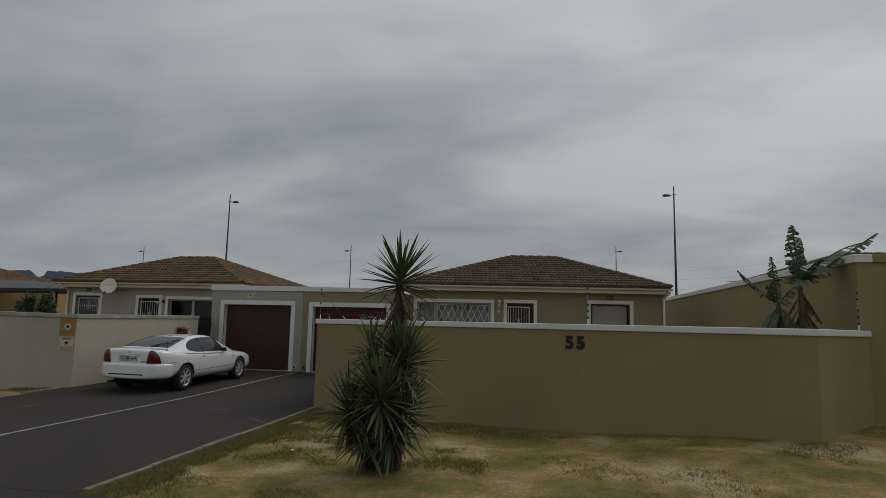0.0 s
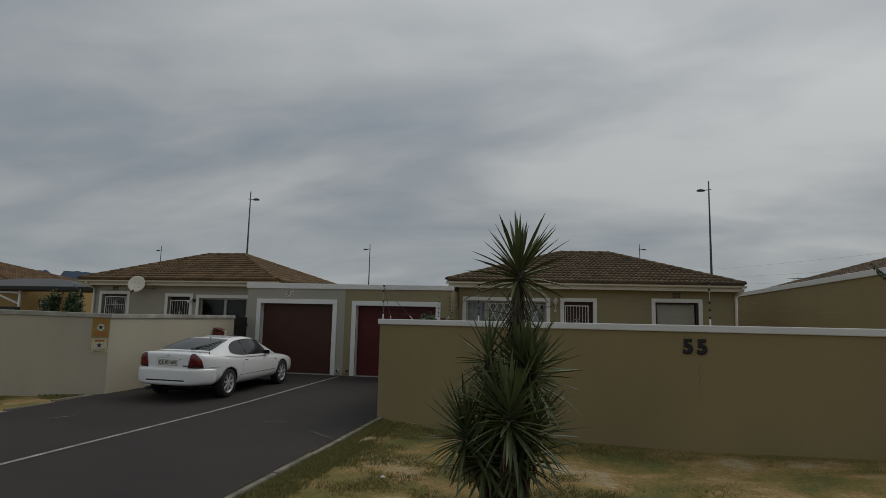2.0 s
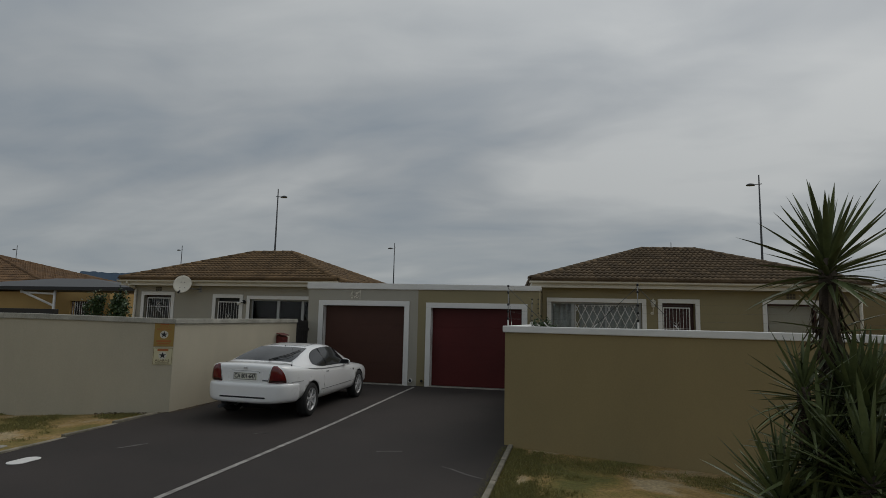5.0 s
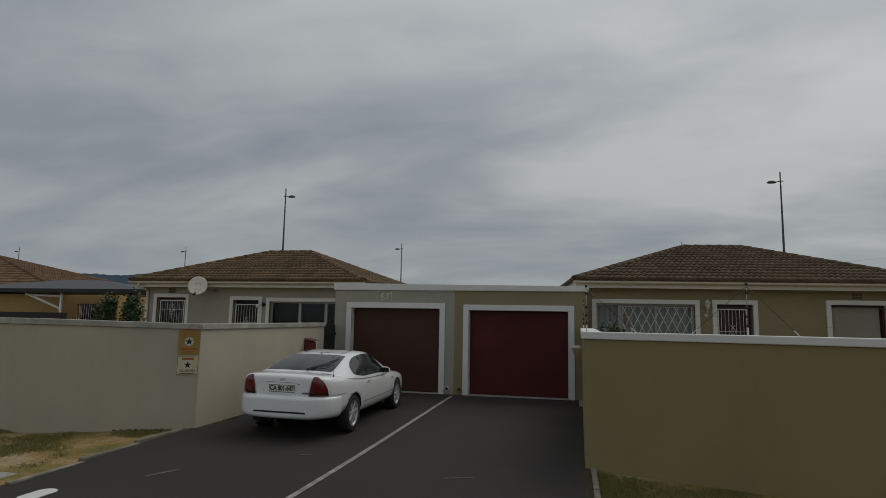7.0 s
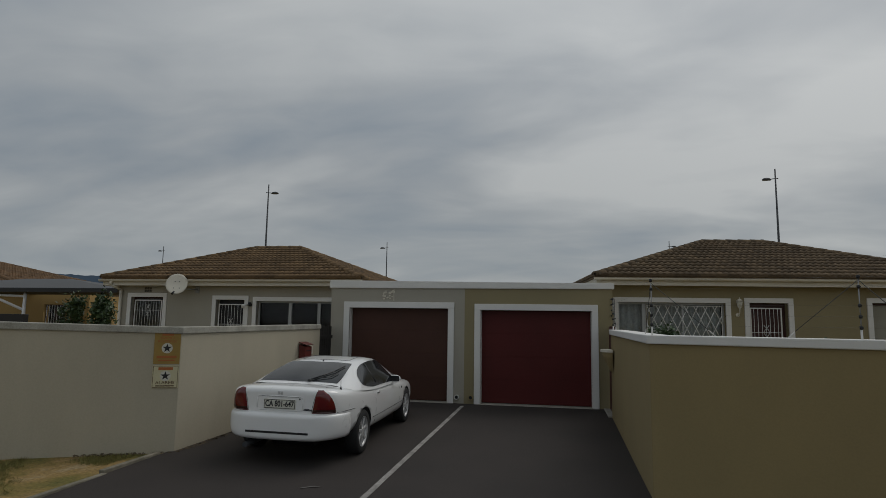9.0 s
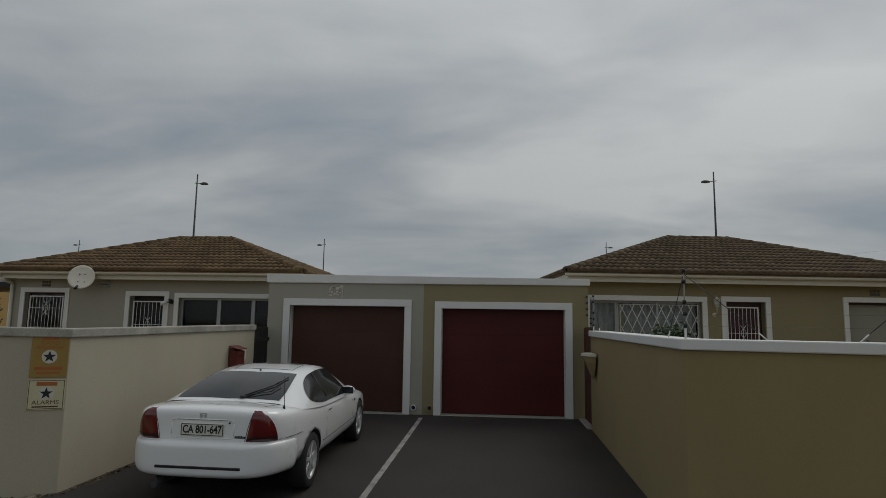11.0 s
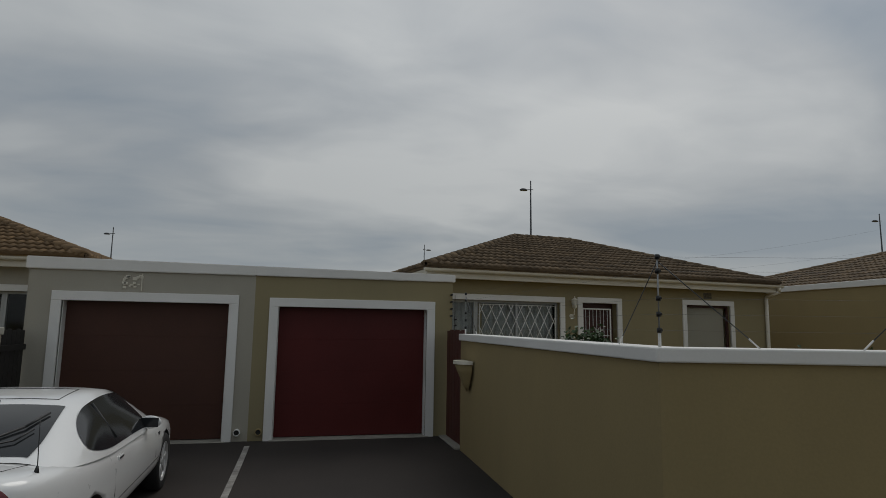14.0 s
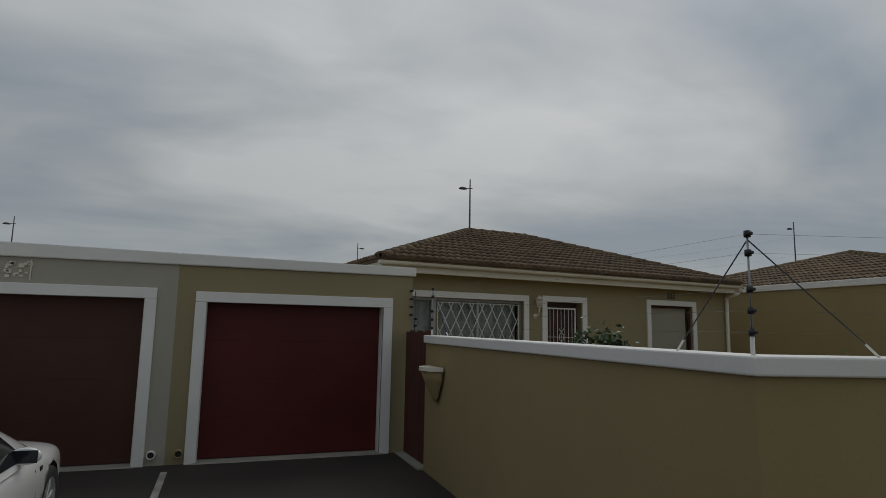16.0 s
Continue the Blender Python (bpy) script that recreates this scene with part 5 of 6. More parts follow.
def floodlight(x, z):
    f = empty("spotlight", pose(x, FRONT_L, z), "black wall spotlight with a white head beside the door", "lamp")
    bm = bmesh.new()
    tube(bm, (0, 0, 0), (0, -0.04, 0), 0.05, 0.045, 12)
    pipe(bm, [(0, -0.04, 0), (-0.06, -0.12, -0.01)], 0.014, 6)
    tube(bm, (0.02, -0.05, 0.03), (0.02, -0.14, 0.05), 0.035, 0.03, 10)
    part("base", bm, "black", f)
    bm = bmesh.new()
    tube(bm, (-0.06, -0.12, -0.01), (-0.16, -0.2, -0.05), 0.025, 0.055, 12)
    part("head", bm, "white", f)


floodlight(-11.91, 2.22)


# ---- street lamps ----
def street_lamp(x, y, top, side, label="tall dark street lamp post with one arm"):
    s = empty("street_lamp", pose(x, y, ground_z(x, y) - 0.02), label, "street lamp", "street lamps")
    h = top - ground_z(x, y)
    bm = bmesh.new()
    tube(bm, (0, 0, 0), (0, 0, h), 0.13, 0.05, 10)
    part("post", bm, "pole", s)
    bm = bmesh.new()
    tube(bm, (-side * 0.2, 0, h - 0.72), (side * 0.45, 0, h - 0.78), 0.035, 0.03, 8)
    part("arm", bm, "pole", s)
    bm = bmesh.new()
    bmesh.ops.create_uvsphere(bm, u_segments=14, v_segments=8, radius=1)
    for v in bm.verts:
        v.co = Vector((v.co.x * 0.34, v.co.y * 0.2, max(v.co.z, -0.25) * 0.16))
    for f in bm.faces:
        f.smooth = True
    part("lamp_head", bm, "pole", s, "", pose(side * 0.62, 0, h - 0.82))
    return s


street_lamp(-28.2, 50.0, 13.7, 1)
street_lamp(12.95, 50.0, 13.75, -1)
street_lamp(-25.6, 79.0, 12.5, -1)
street_lamp(-67.2, 90.0, 13.75, -1)
street_lamp(12.57, 90.0, 13.8, 1)
street_lamp(-101.8, 90.0, 14.0, -1)
street_lamp(51.88, 53.0, 13.95, -1)
street_lamp(52.4, 90.0, 13.6, 1)


# ---- neighbour to the far side, carport, distance ----
def tv_aerial(x, y, z0, top):
    """A mast on the flat roof with a boom and short rods across it."""
    a = empty("tv_aerial", pose(x, y, z0, 0, 0, 35), "small grey television aerial on a mast above the parapet", "aerial")
    h = top - z0
    bm = bmesh.new()
    tube(bm, (0, 0, -0.005), (0, 0, h), 0.018, 0.015, 8)
    part("mast", bm, "steel", a)
    bm = bmesh.new()
    tube(bm, (-0.32, 0, h - 0.16), (0.36, 0, h - 0.08), 0.012, 0.012, 6)
    part("boom", bm, "steel", a)
    for k in range(7):
        u = k / 6
        bm = bmesh.new()
        c = Vector((-0.3 + 0.64 * u, 0, h - 0.158 + 0.075 * u))
        w = 0.30 - 0.14 * u
        tube(bm, c + Vector((0, -w, 0.10 - 0.05 * u)), c + Vector((0, w, 0.10 - 0.05 * u)), 0.007, 0.007, 6)
        tube(bm, c, c + Vector((0, 0, 0.10 - 0.05 * u)), 0.007, 0.007, 6)
        part("rod", bm, "steel", a)
    return a


tv_aerial(10.5, 25.6, 2.6, 3.83)


def neighbour_left():
    h = empty("house", pose(0, 0, 0), "ochre plastered house with a hipped brown tiled roof", "house")
    part("wall", pierced_wall(-40.0, -22.0, 23.5, 23.74, -0.3, 2.7, [(-24.1, -23.1, 1.15, 2.3)]), "yellow_house", h)
    bm = bmesh.new()
    box(bm, -22.2, -22.0, 23.74, 31.0, -0.3, 2.7)
    part("side_wall", bm, "yellow_house", h)
    w = window_thing(h, "barred window with a dark frame")
    glazing(w, -24.1, -23.1, 1.15, 2.3, 23.6, [-23.6], mat="wood_door")
    for i in range(1, 8):
        bm = bmesh.new()
        tube(bm, (-24.1 + i * 0.125, 23.52, 1.17), (-24.1 + i * 0.125, 23.52, 2.28), 0.008, 0.008, 6)
        part("bar", bm, "white", w)
    # added back wall whose near-black colour stands for the room's shade
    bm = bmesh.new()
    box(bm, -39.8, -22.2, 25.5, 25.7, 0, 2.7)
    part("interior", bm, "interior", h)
    roof = (-40.5, -24.6, 23.1, 31.5, -36.0, -33.0, 27.3, 2.85, 4.85)
    r = part("roof", hip_roof_slab(*roof), "tile_red", h)
    ROOFS.append((r, roof, "tile_red"))
    c = empty("carport", pose(0, 0, 0), "carport with a dark grey pitched sheet roof on white posts", "carport")
    bm = bmesh.new()
    a = [bm.verts.new(v) for v in ((-25.5, 18.9, 2.73), (-16.95, 18.9, 2.70), (-16.95, 22.8, 2.70), (-25.5, 22.8, 2.73), (-22.4, 20.9, 3.16), (-20.6, 20.9, 3.16))]
    for f in ((0, 1, 5, 4), (3, 4, 5, 2), (1, 2, 5), (0, 4, 3)):
        bm.faces.new([a[i] for i in f])
    rs = part("roof_sheet", bm, material("grey_sheet_roof", (0.10, 0.103, 0.105), (0.07, 0.072, 0.076), 0.7, 0.0, scale=1.5, fine=20, bump=0.1), c)
    rs.modifiers.new("thick", "SOLIDIFY").thickness = 0.04
    bm = bmesh.new()
    soft_box(bm, -25.5, -16.95, 18.84, 18.9, 2.58, 2.72, 0.004)
    part("edge_beam", bm, "dark", c)
    for x in (-24.6, -20.45, -17.6):
        bm = bmesh.new()
        tube(bm, (x, 19.0, 0), (x, 19.0, 2.6), 0.05, 0.05, 10)
        part("post", bm, "white" if x < -20 else "dark", c)
    bm = bmesh.new()
    tube(bm, (-22.0, 19.0, 2.55), (-20.45, 19.0, 2.0), 0.045, 0.045, 8)
    tube(bm, (-22.0, 19.0, 2.5), (-20.45, 19.0, 2.45), 0.04, 0.04, 8)
    part("brace", bm, "white", c)
    bm = bmesh.new()
    soft_box(bm, -40, -17.0, 15.6, 15.8, -0.3, 1.86, 0.01)
    tagged(part("wall_3", bm, "dark_gate"), "dark timber yard fence in front of the carport", "fence", kind="structure")


neighbour_left()


def mountains():
    mat = material("hazy_blue_mountain", (0.10, 0.15, 0.22), (0.085, 0.13, 0.195), 1.0, scale=0.004, fine=0.05, bump=0.0)
    bm = bmesh.new()
    pts = []
    rnd = random.Random(3)
    for i in range(121):
        x = -2500 + 1500 * i / 120
        h = 60 + 95 * smoothstep(-2300, -1900, x) - 26 * smoothstep(-1800, -1765, x) + 20 * smoothstep(-1745, -1722, x)
        h += 3 * math.sin(x * 0.021) + rnd.uniform(-1.5, 1.5) - 90 * smoothstep(-1480, -1100, x)
        pts.append((x, max(h, 3)))
    rows = []
    for dy, k in ((0, 0.0), (25, 0.55), (40, 0.85), (50, 1.0), (300, 0.0)):
        rows.append([bm.verts.new((x, 1750 + dy, h * k - (3 if k == 0 else 0))) for x, h in pts])
    for r0, r1 in zip(rows, rows[1:]):
        for i in range(len(pts) - 1):
            bm.faces.new((r0[i], r0[i + 1], r1[i + 1], r1[i]))
    tagged(part("backdrop", bm, mat), "distant hazy blue flat-topped mountains", "mountain", kind="structure")


mountains()


# ---- plants ----
def leaf_material(name, a, b, rough=0.45):
    return material(name, a, b, rough, scale=9, fine=70, bump=0.08, spread=0.35)


M["yucca"] = leaf_material("yucca_leaf", (0.14, 0.165, 0.06), (0.065, 0.088, 0.033))
M["yucca_dead"] = leaf_material("dry_yucca_leaf", (0.13, 0.095, 0.055), (0.065, 0.045, 0.028), 0.8)
M["bark"] = material("rough_bark", (0.10, 0.078, 0.055), (0.045, 0.034, 0.025), 0.95, scale=14, fine=60, bump=0.8)
M["shrub"] = leaf_material("shrub_leaf", (0.06, 0.10, 0.035), (0.03, 0.055, 0.02))
M["banana"] = leaf_material("banana_leaf", (0.05, 0.085, 0.026), (0.025, 0.045, 0.015), 0.65)
M["grass"] = leaf_material("short_grass", (0.24, 0.20, 0.06), (0.14, 0.145, 0.04), 0.8)


def sword_mesh(name, length, width, droop, mat):
    """A stiff keeled leaf along x that bends down towards its tip."""
    bm = bmesh.new()
    rows = []
    for t, w in ((0, 0.55), (0.15, 0.85), (0.4, 1.0), (0.65, 0.82), (0.85, 0.45), (1.0, 0.03)):
        x = length * t
        z = -droop * length * t * t
        hw = width * w / 2
        rows.append([bm.verts.new(c) for c in ((x, -hw, z + 0.25 * hw), (x, 0, z - 0.35 * hw), (x, hw, z + 0.25 * hw))])
    for r0, r1 in zip(rows, rows[1:]):
        for i in range(2):
            bm.faces.new((r0[i], r0[i + 1], r1[i + 1], r1[i])).smooth = True
    me = bpy.data.meshes.new(name)
    bm.to_mesh(me)
    bm.free()
    me.materials.append(M[mat])
    return me


def leaf_matrix(center, az, el, roll, scale):
    return Matrix.LocRotScale(center, (Euler((0, 0, az)).to_matrix() @ Euler((0, -el, 0)).to_matrix() @ Euler((roll, 0, 0)).to_matrix()).to_euler(), (scale, scale, scale))


def joined_mesh(name, items, mat):
    """One mesh from many (mesh, matrix) pairs."""
    verts, faces = [], []
    for me, m in items:
        k = len(verts)
        verts += [m @ v.co for v in me.vertices]
        faces += [[k + i for i in p.vertices] for p in me.polygons]
    out = bpy.data.meshes.new(name)
    out.from_pydata(verts, [], faces)
    out.materials.append(M[mat])
    for p in out.polygons:
        p.use_smooth = True
    return new(name, out)


def yucca(x, y):
    z0 = ground_z(x, y)
    plant = empty("yucca", pose(x, y, z0), "tall multi-stemmed yucca with spiky green leaves in the sandy verge", "plant")
    rnd = random.Random(11)
    meshes = [sword_mesh("yucca_leaf", 0.62, 0.044, d, "yucca") for d in (0.02, 0.10, 0.24)]
    dead = sword_mesh("dry_leaf", 0.5, 0.035, 0.12, "yucca_dead")
    # stems: foot, bend, head
    stems = [((0.05, 0.0, -0.05), (0.07, 0.02, 1.2), (0.10, 0.0, 2.40), 0.08), ((0.0, -0.25, -0.05), (0.02, -0.45, 0.45), (0.06, -0.58, 0.98), 0.07), ((-0.15, -0.15, -0.05), (-0.32, -0.28, 0.4), (-0.40, -0.38, 0.76), 0.06),
             ((0.12, 0.0, -0.05), (0.18, -0.08, 0.7), (0.24, -0.18, 1.36), 0.06), ((-0.1, -0.1, -0.05), (-0.14, -0.18, 0.8), (-0.19, -0.24, 1.47), 0.055), ((0.05, -0.15, -0.05), (0.1, -0.25, 0.3), (0.12, -0.32, 0.58), 0.055),
             ((-0.1, -0.2, -0.05), (-0.18, -0.28, 0.25), (-0.2, -0.33, 0.52), 0.05), ((0.15, -0.15, -0.05), (0.2, -0.2, 0.4), (0.24, -0.25, 0.8), 0.05), ((-0.05, -0.2, -0.05), (-0.1, -0.3, 0.5), (-0.12, -0.32, 1.08), 0.05),
             ((0.09, 0.0, 1.2), (0.1, -0.02, 1.6), (0.11, -0.04, 1.93), 0.05), ((0.1, -0.05, 0.2), (0.13, -0.12, 0.9), (0.14, -0.16, 1.42), 0.05)]
    heads = [(2.36, 0.94, 84, 0.0), (0.98, 0.95, 100, 0.0), (0.62, 0.82, 95, 0.0), (1.36, 0.88, 100, 0.0), (1.47, 0.66, 55, 0.0), (0.52, 0.90, 105, 0.0), (0.44, 0.85, 95, 0), (0.8, 0.86, 95, 0), (1.08, 0.82, 90, 0), (1.9, 0.66, 16, 0), (1.4, 0.86, 85, 0)]
    for a, b, c, r in stems:
        bm = bmesh.new()
        a, b, c = Vector(a), Vector(b), Vector(c)
        pts = [a * (1 - t) ** 2 + b * 2 * t * (1 - t) + c * t * t for t in [i / 7 for i in range(8)]]
        rings = []
        for i, p in enumerate(pts):
            rr = r * (1.15 - 0.4 * i / 7) * rnd.uniform(0.9, 1.12)
            rings.append([bm.verts.new(p + Vector((rr * math.cos(t), rr * math.sin(t), 0))) for t in [k * math.tau / 10 for k in range(10)]])
        for r0, r1 in zip(rings, rings[1:]):
            for i in range(10):
                bm.faces.new((r0[i], r0[(i + 1) % 10], r1[(i + 1) % 10], r1[i])).smooth = True
        bm.faces.new(rings[-1])
        part("stem", bm, "bark", plant, "rough brown stem")
    picked, rest, dry = [], [], []
    for (a, b, c, r), (hz, sc, n, _) in zip(stems, heads):
        head = Vector(c)
        for i in range(n):
            el = radians(84) - radians(100 if hz == 2.36 else 118) * (i / n) ** 0.9 + rnd.uniform(-0.12, 0.12)
            az = i * 2.39996 + rnd.uniform(-0.2, 0.2)
            drop = 0.20 * (i / n) * sc
            me = meshes[0 if i < n * 0.45 else (1 if i < n * 0.75 else 2)]
            m = leaf_matrix(head - Vector((0, 0, drop)), az, el, rnd.uniform(-0.4, 0.4), sc * rnd.uniform(0.68, 1.18))
            (picked if (hz in (2.36, 0.98) or (hz == 0.62 and i % 2)) and len(picked) < 215 else rest).append((me, m))
        k = 95 if hz == 2.36 else 22
        for i in range(k):
            m = leaf_matrix(head - Vector((0, 0, rnd.uniform(0.12, 0.72 if hz > 2 else 0.3))), rnd.uniform(0, math.tau), radians(rnd.uniform(-86, -48)), rnd.uniform(-0.5, 0.5), sc * rnd.uniform(0.6, 1.0))
            dry.append((dead, m))
    for me, m in picked:
        ob = new("leaf", me)
        ob.parent, ob.matrix_basis = plant, m
    ob = joined_mesh("foliage", rest, "yucca")
    ob.parent = plant
    tagged(ob, "mass of sword-shaped green leaves", kind="stuff")
    ob = joined_mesh("dry_foliage", dry, "yucca_dead")
    ob.parent = plant
    tagged(ob, "hanging dry brown leaves", kind="stuff")
    return plant


yucca(0.29, 5.2)


def shrub(name, x, y, z0, w, h, n, mat, label, size=0.06, seed=1, category="shrub", stemmed=True):
    """Stems and many small leaves in uneven clumps."""
    s = empty(name, pose(x, y, z0), label, category)
    rnd = random.Random(seed)
    tips = []
    bm = bmesh.new()
    for i in range(9):
        a = rnd.uniform(0, math.tau)
        tip = Vector((w * 0.42 * math.cos(a) * rnd.uniform(0.3, 1), w * 0.35 * math.sin(a) * rnd.uniform(0.3, 1), h * rnd.uniform(0.72, 0.95)))
        tube(bm, (tip.x * 0.1, tip.y * 0.1, 0), tip * 0.6, 0.018, 0.011, 6)
        tube(bm, tip * 0.6, tip, 0.011, 0.004, 6)
        tips += [tip, tip * 0.72 + Vector((rnd.uniform(-.1, .1), rnd.uniform(-.1, .1), 0)) * w, tip * 0.5]
    part("stems", bm, "bark", s)
    verts, faces = [], []
    for i in range(n):
        c = rnd.choice(tips) + Vector((rnd.gauss(0, 0.10) * w, rnd.gauss(0, 0.10) * w, rnd.gauss(0, 0.05) * h))
        c.z = max(c.z, 0.03)
        if abs(c.x) > 0.46 * w or abs(c.y) > 0.46 * w:
            continue
        l, wd = size * rnd.uniform(0.6, 1.3), size * 0.42 * rnd.uniform(0.7, 1.2)
        m = Matrix.Translation(c) @ Euler((rnd.uniform(-1.2, 1.2), rnd.uniform(-1.2, 1.2), rnd.uniform(0, math.tau))).to_matrix().to_4x4()
        k = len(verts)
        verts += [m @ Vector(p) for p in ((0, 0, 0), (l * 0.5, wd, 0.15 * wd), (l, 0, -0.1 * l), (l * 0.5, -wd, 0.15 * wd))]
        faces.append((k, k + 1, k + 2, k + 3))
    me = bpy.data.meshes.new("leaves")
    me.from_pydata(verts, [], faces)
    me.materials.append(M[mat])
    lv = new("leaves", me)
    lv.parent = s
    tagged(lv, kind="stuff")
    return s


shrub("shrub", -13.85, 14.6, 0.0, 0.70, 2.27, 4200, "shrub", "dark green leafy shrub in front of the grey house", 0.075, 4)
shrub("shrub", -14.75, 14.7, 0.0, 0.62, 2.24, 3400, "shrub", "dark green leafy shrub in front of the grey house", 0.075, 8)
shrub("shrub", -1.96, 11.7, 0.0, 0.56, 1.82, 6500, "shrub", "green shrub just behind the khaki wall", 0.055, 6)
shrub("shrub", -0.2, 10.7, 0.0, 0.4, 1.56, 2200, "shrub", "low green shrub behind the khaki wall", 0.05, 9)
shrub("shrub", 0.35, 10.6, 0.0, 0.45, 1.58, 2200, "shrub", "low green shrub behind the khaki wall", 0.05, 12)


def banana_leaf(bm, base, direction, length, width, droop, tear, rnd):
    """A midrib with a blade of many strips, torn apart by wind."""
    d = Vector(direction).normalized()
    side = d.cross(Vector((0, 0, 1)))
    side = side.normalized() if side.length > 0.05 else Vector((1, 0, 0))
    k = 46
    pts = [Vector(base) + d * (length * i / k) - Vector((0, 0, droop * length * (i / k) ** 2)) for i in range(k + 1)]
    pipe(bm, pts[::3] + [pts[-1]], 0.011, 5)
    for s in (-1, 1):
        fall = 0.3
        for i in range(5, k):
            t = i / k
            w = width * max(0.08, math.sin(math.pi * min(1, 0.1 + t * 0.9))) ** 0.55
            if rnd.random() < 0.3:
                fall = 0.2 + rnd.uniform(0, 0.9) * tear
            if rnd.random() < tear * 0.10:
                continue
            f = rnd.uniform(1 - 0.35 * tear, 1.0)
            a, b = pts[i], pts[i + 1]
            b2 = a.lerp(b, 1 - 0.25 * tear * rnd.random())
            tip = side * s * w * f - Vector((0, 0, fall * w)) + d * 0.3 * w
            v = [bm.verts.new(q) for q in (a, b2, b2 + tip, a + tip)]
            bm.faces.new(v)


def banana(x, y, h, seed, specs):
    p = empty("banana_plant", pose(x, y, 0.1), "wind-torn banana plant behind the khaki wall", "plant", "banana plants")
    rnd = random.Random(seed)
    bm = bmesh.new()
    tube(bm, (0, 0, -0.1), (0.03, 0, h * 0.6), 0.085, 0.07, 12)
    tube(bm, (0.03, 0, h * 0.6), (0.0, 0, h), 0.07, 0.04, 12)
    part("stem", bm, material("banana_stem", (0.15, 0.13, 0.06), (0.07, 0.055, 0.03), 0.8, scale=6, fine=40, bump=0.4), p)
    for az, el, ln, wd, dr, tr in specs:
        bm = bmesh.new()
        a, e = radians(az), radians(el)
        banana_leaf(bm, (0, 0, h - 0.05), (math.cos(a) * math.cos(e), math.sin(a) * math.cos(e), math.sin(e)), ln, wd, dr, tr, rnd)
        part("leaf", bm, "banana", p)
    for i in range(9):
        bm = bmesh.new()
        a = rnd.uniform(0, math.tau)
        banana_leaf(bm, (0.05 * math.cos(a), 0.05 * math.sin(a), h * rnd.uniform(0.7, 0.95)), (math.cos(a), math.sin(a), -1.6), rnd.uniform(0.5, 0.9), 0.09, 0.0, 1.0, rnd)
        part("dead_leaf", bm, "yucca_dead", p, "hanging dead leaf")


banana(6.85, 9.55, 2.5, 3, [(110, 84, 1.1, 0.24, 0.0, 0.7), (150, 80, 0.85, 0.15, 0.0, 0.9), (0, 33, 1.6, 0.19, -0.03, 0.6), (-70, 40, 0.9, 0.2, 0.5, 0.8), (15, 46, 2.0, 0.22, 0.32, 0.4), (60, 74, 0.65, 0.13, 0, 0.6), (-110, 20, 0.7, 0.18, 0.5, 0.8), (200, 30, 0.6, 0.14, 0.4, 0.8), (-40, 60, 0.8, 0.16, 0.35, 0.7)])
banana(6.45, 9.5, 2.1, 7, [(165, 40, 0.85, 0.12, -0.1, 1.0), (110, 82, 0.9, 0.14, 0.0, 1.0), (190, 60, 0.4, 0.12, 0, 0.7), (195, -60, 1.1, 0.22, 0.1, 0.1), (20, 50, 0.6, 0.15, 0.2, 0.7), (-90, 30, 0.6, 0.15, 0.5, 0.8), (-60, -50, 0.9, 0.16, 0.1, 0.8)])


# ---- grass and litter ----
def grass(name, boxes_, n, seed, label):
    rng = np.random.RandomState(seed)
    verts, faces = [], []
    total = 0
    while total < n:
        x0, x1, y0, y1 = boxes_[rng.randint(len(boxes_))]
        x, y = rng.uniform(x0, x1), rng.uniform(y0, y1)
        patch = noise.fractal((x * 0.8, y * 0.8, 3.1), 1.0, 2.0, 3)
        total += 1
        if patch < rng.uniform(-0.02, 0.42) and not (abs(x - DRIVE_R) < 0.3 and rng.uniform() < 0.45):
            continue
        # nothing grows through the wall
        if x > -2.5 and y > 9.55 - 0.299 * (x + 2.5):
            continue
        z = ground_z(x, y) - 0.014
        for _ in range(4):
            a, h = rng.uniform(0, math.tau), rng.uniform(0.012, 0.045)
            px, py = x + rng.normal(0, 0.02), y + rng.normal(0, 0.02)
            k = len(verts)
            dx, dy = math.cos(a) * 0.004, math.sin(a) * 0.004
            lx, ly = rng.normal(0, 0.02), rng.normal(0, 0.02)
            verts += [(px - dx, py - dy, z), (px + dx, py + dy, z), (px + lx, py + ly, z + h)]
            faces.append((k, k + 1, k + 2))
    me = bpy.data.meshes.new(name)
    me.from_pydata(verts, [], faces)
    me.materials.append(M["grass"])
    return tagged(new(name, me), label, "grass", kind="stuff")


grass("grass", [(-2.3, 6.5, 3.2, 9.5), (-2.3, 1.5, 3.2, 9.5), (-2.5, -1.9, 3.2, 9.5)], 80000, 2, "patchy short dry grass on the sandy verge")
grass("grass", [(-16.0, -9.2, 6.9, 10.0)], 56000, 5, "patchy short dry grass beside the driveway")


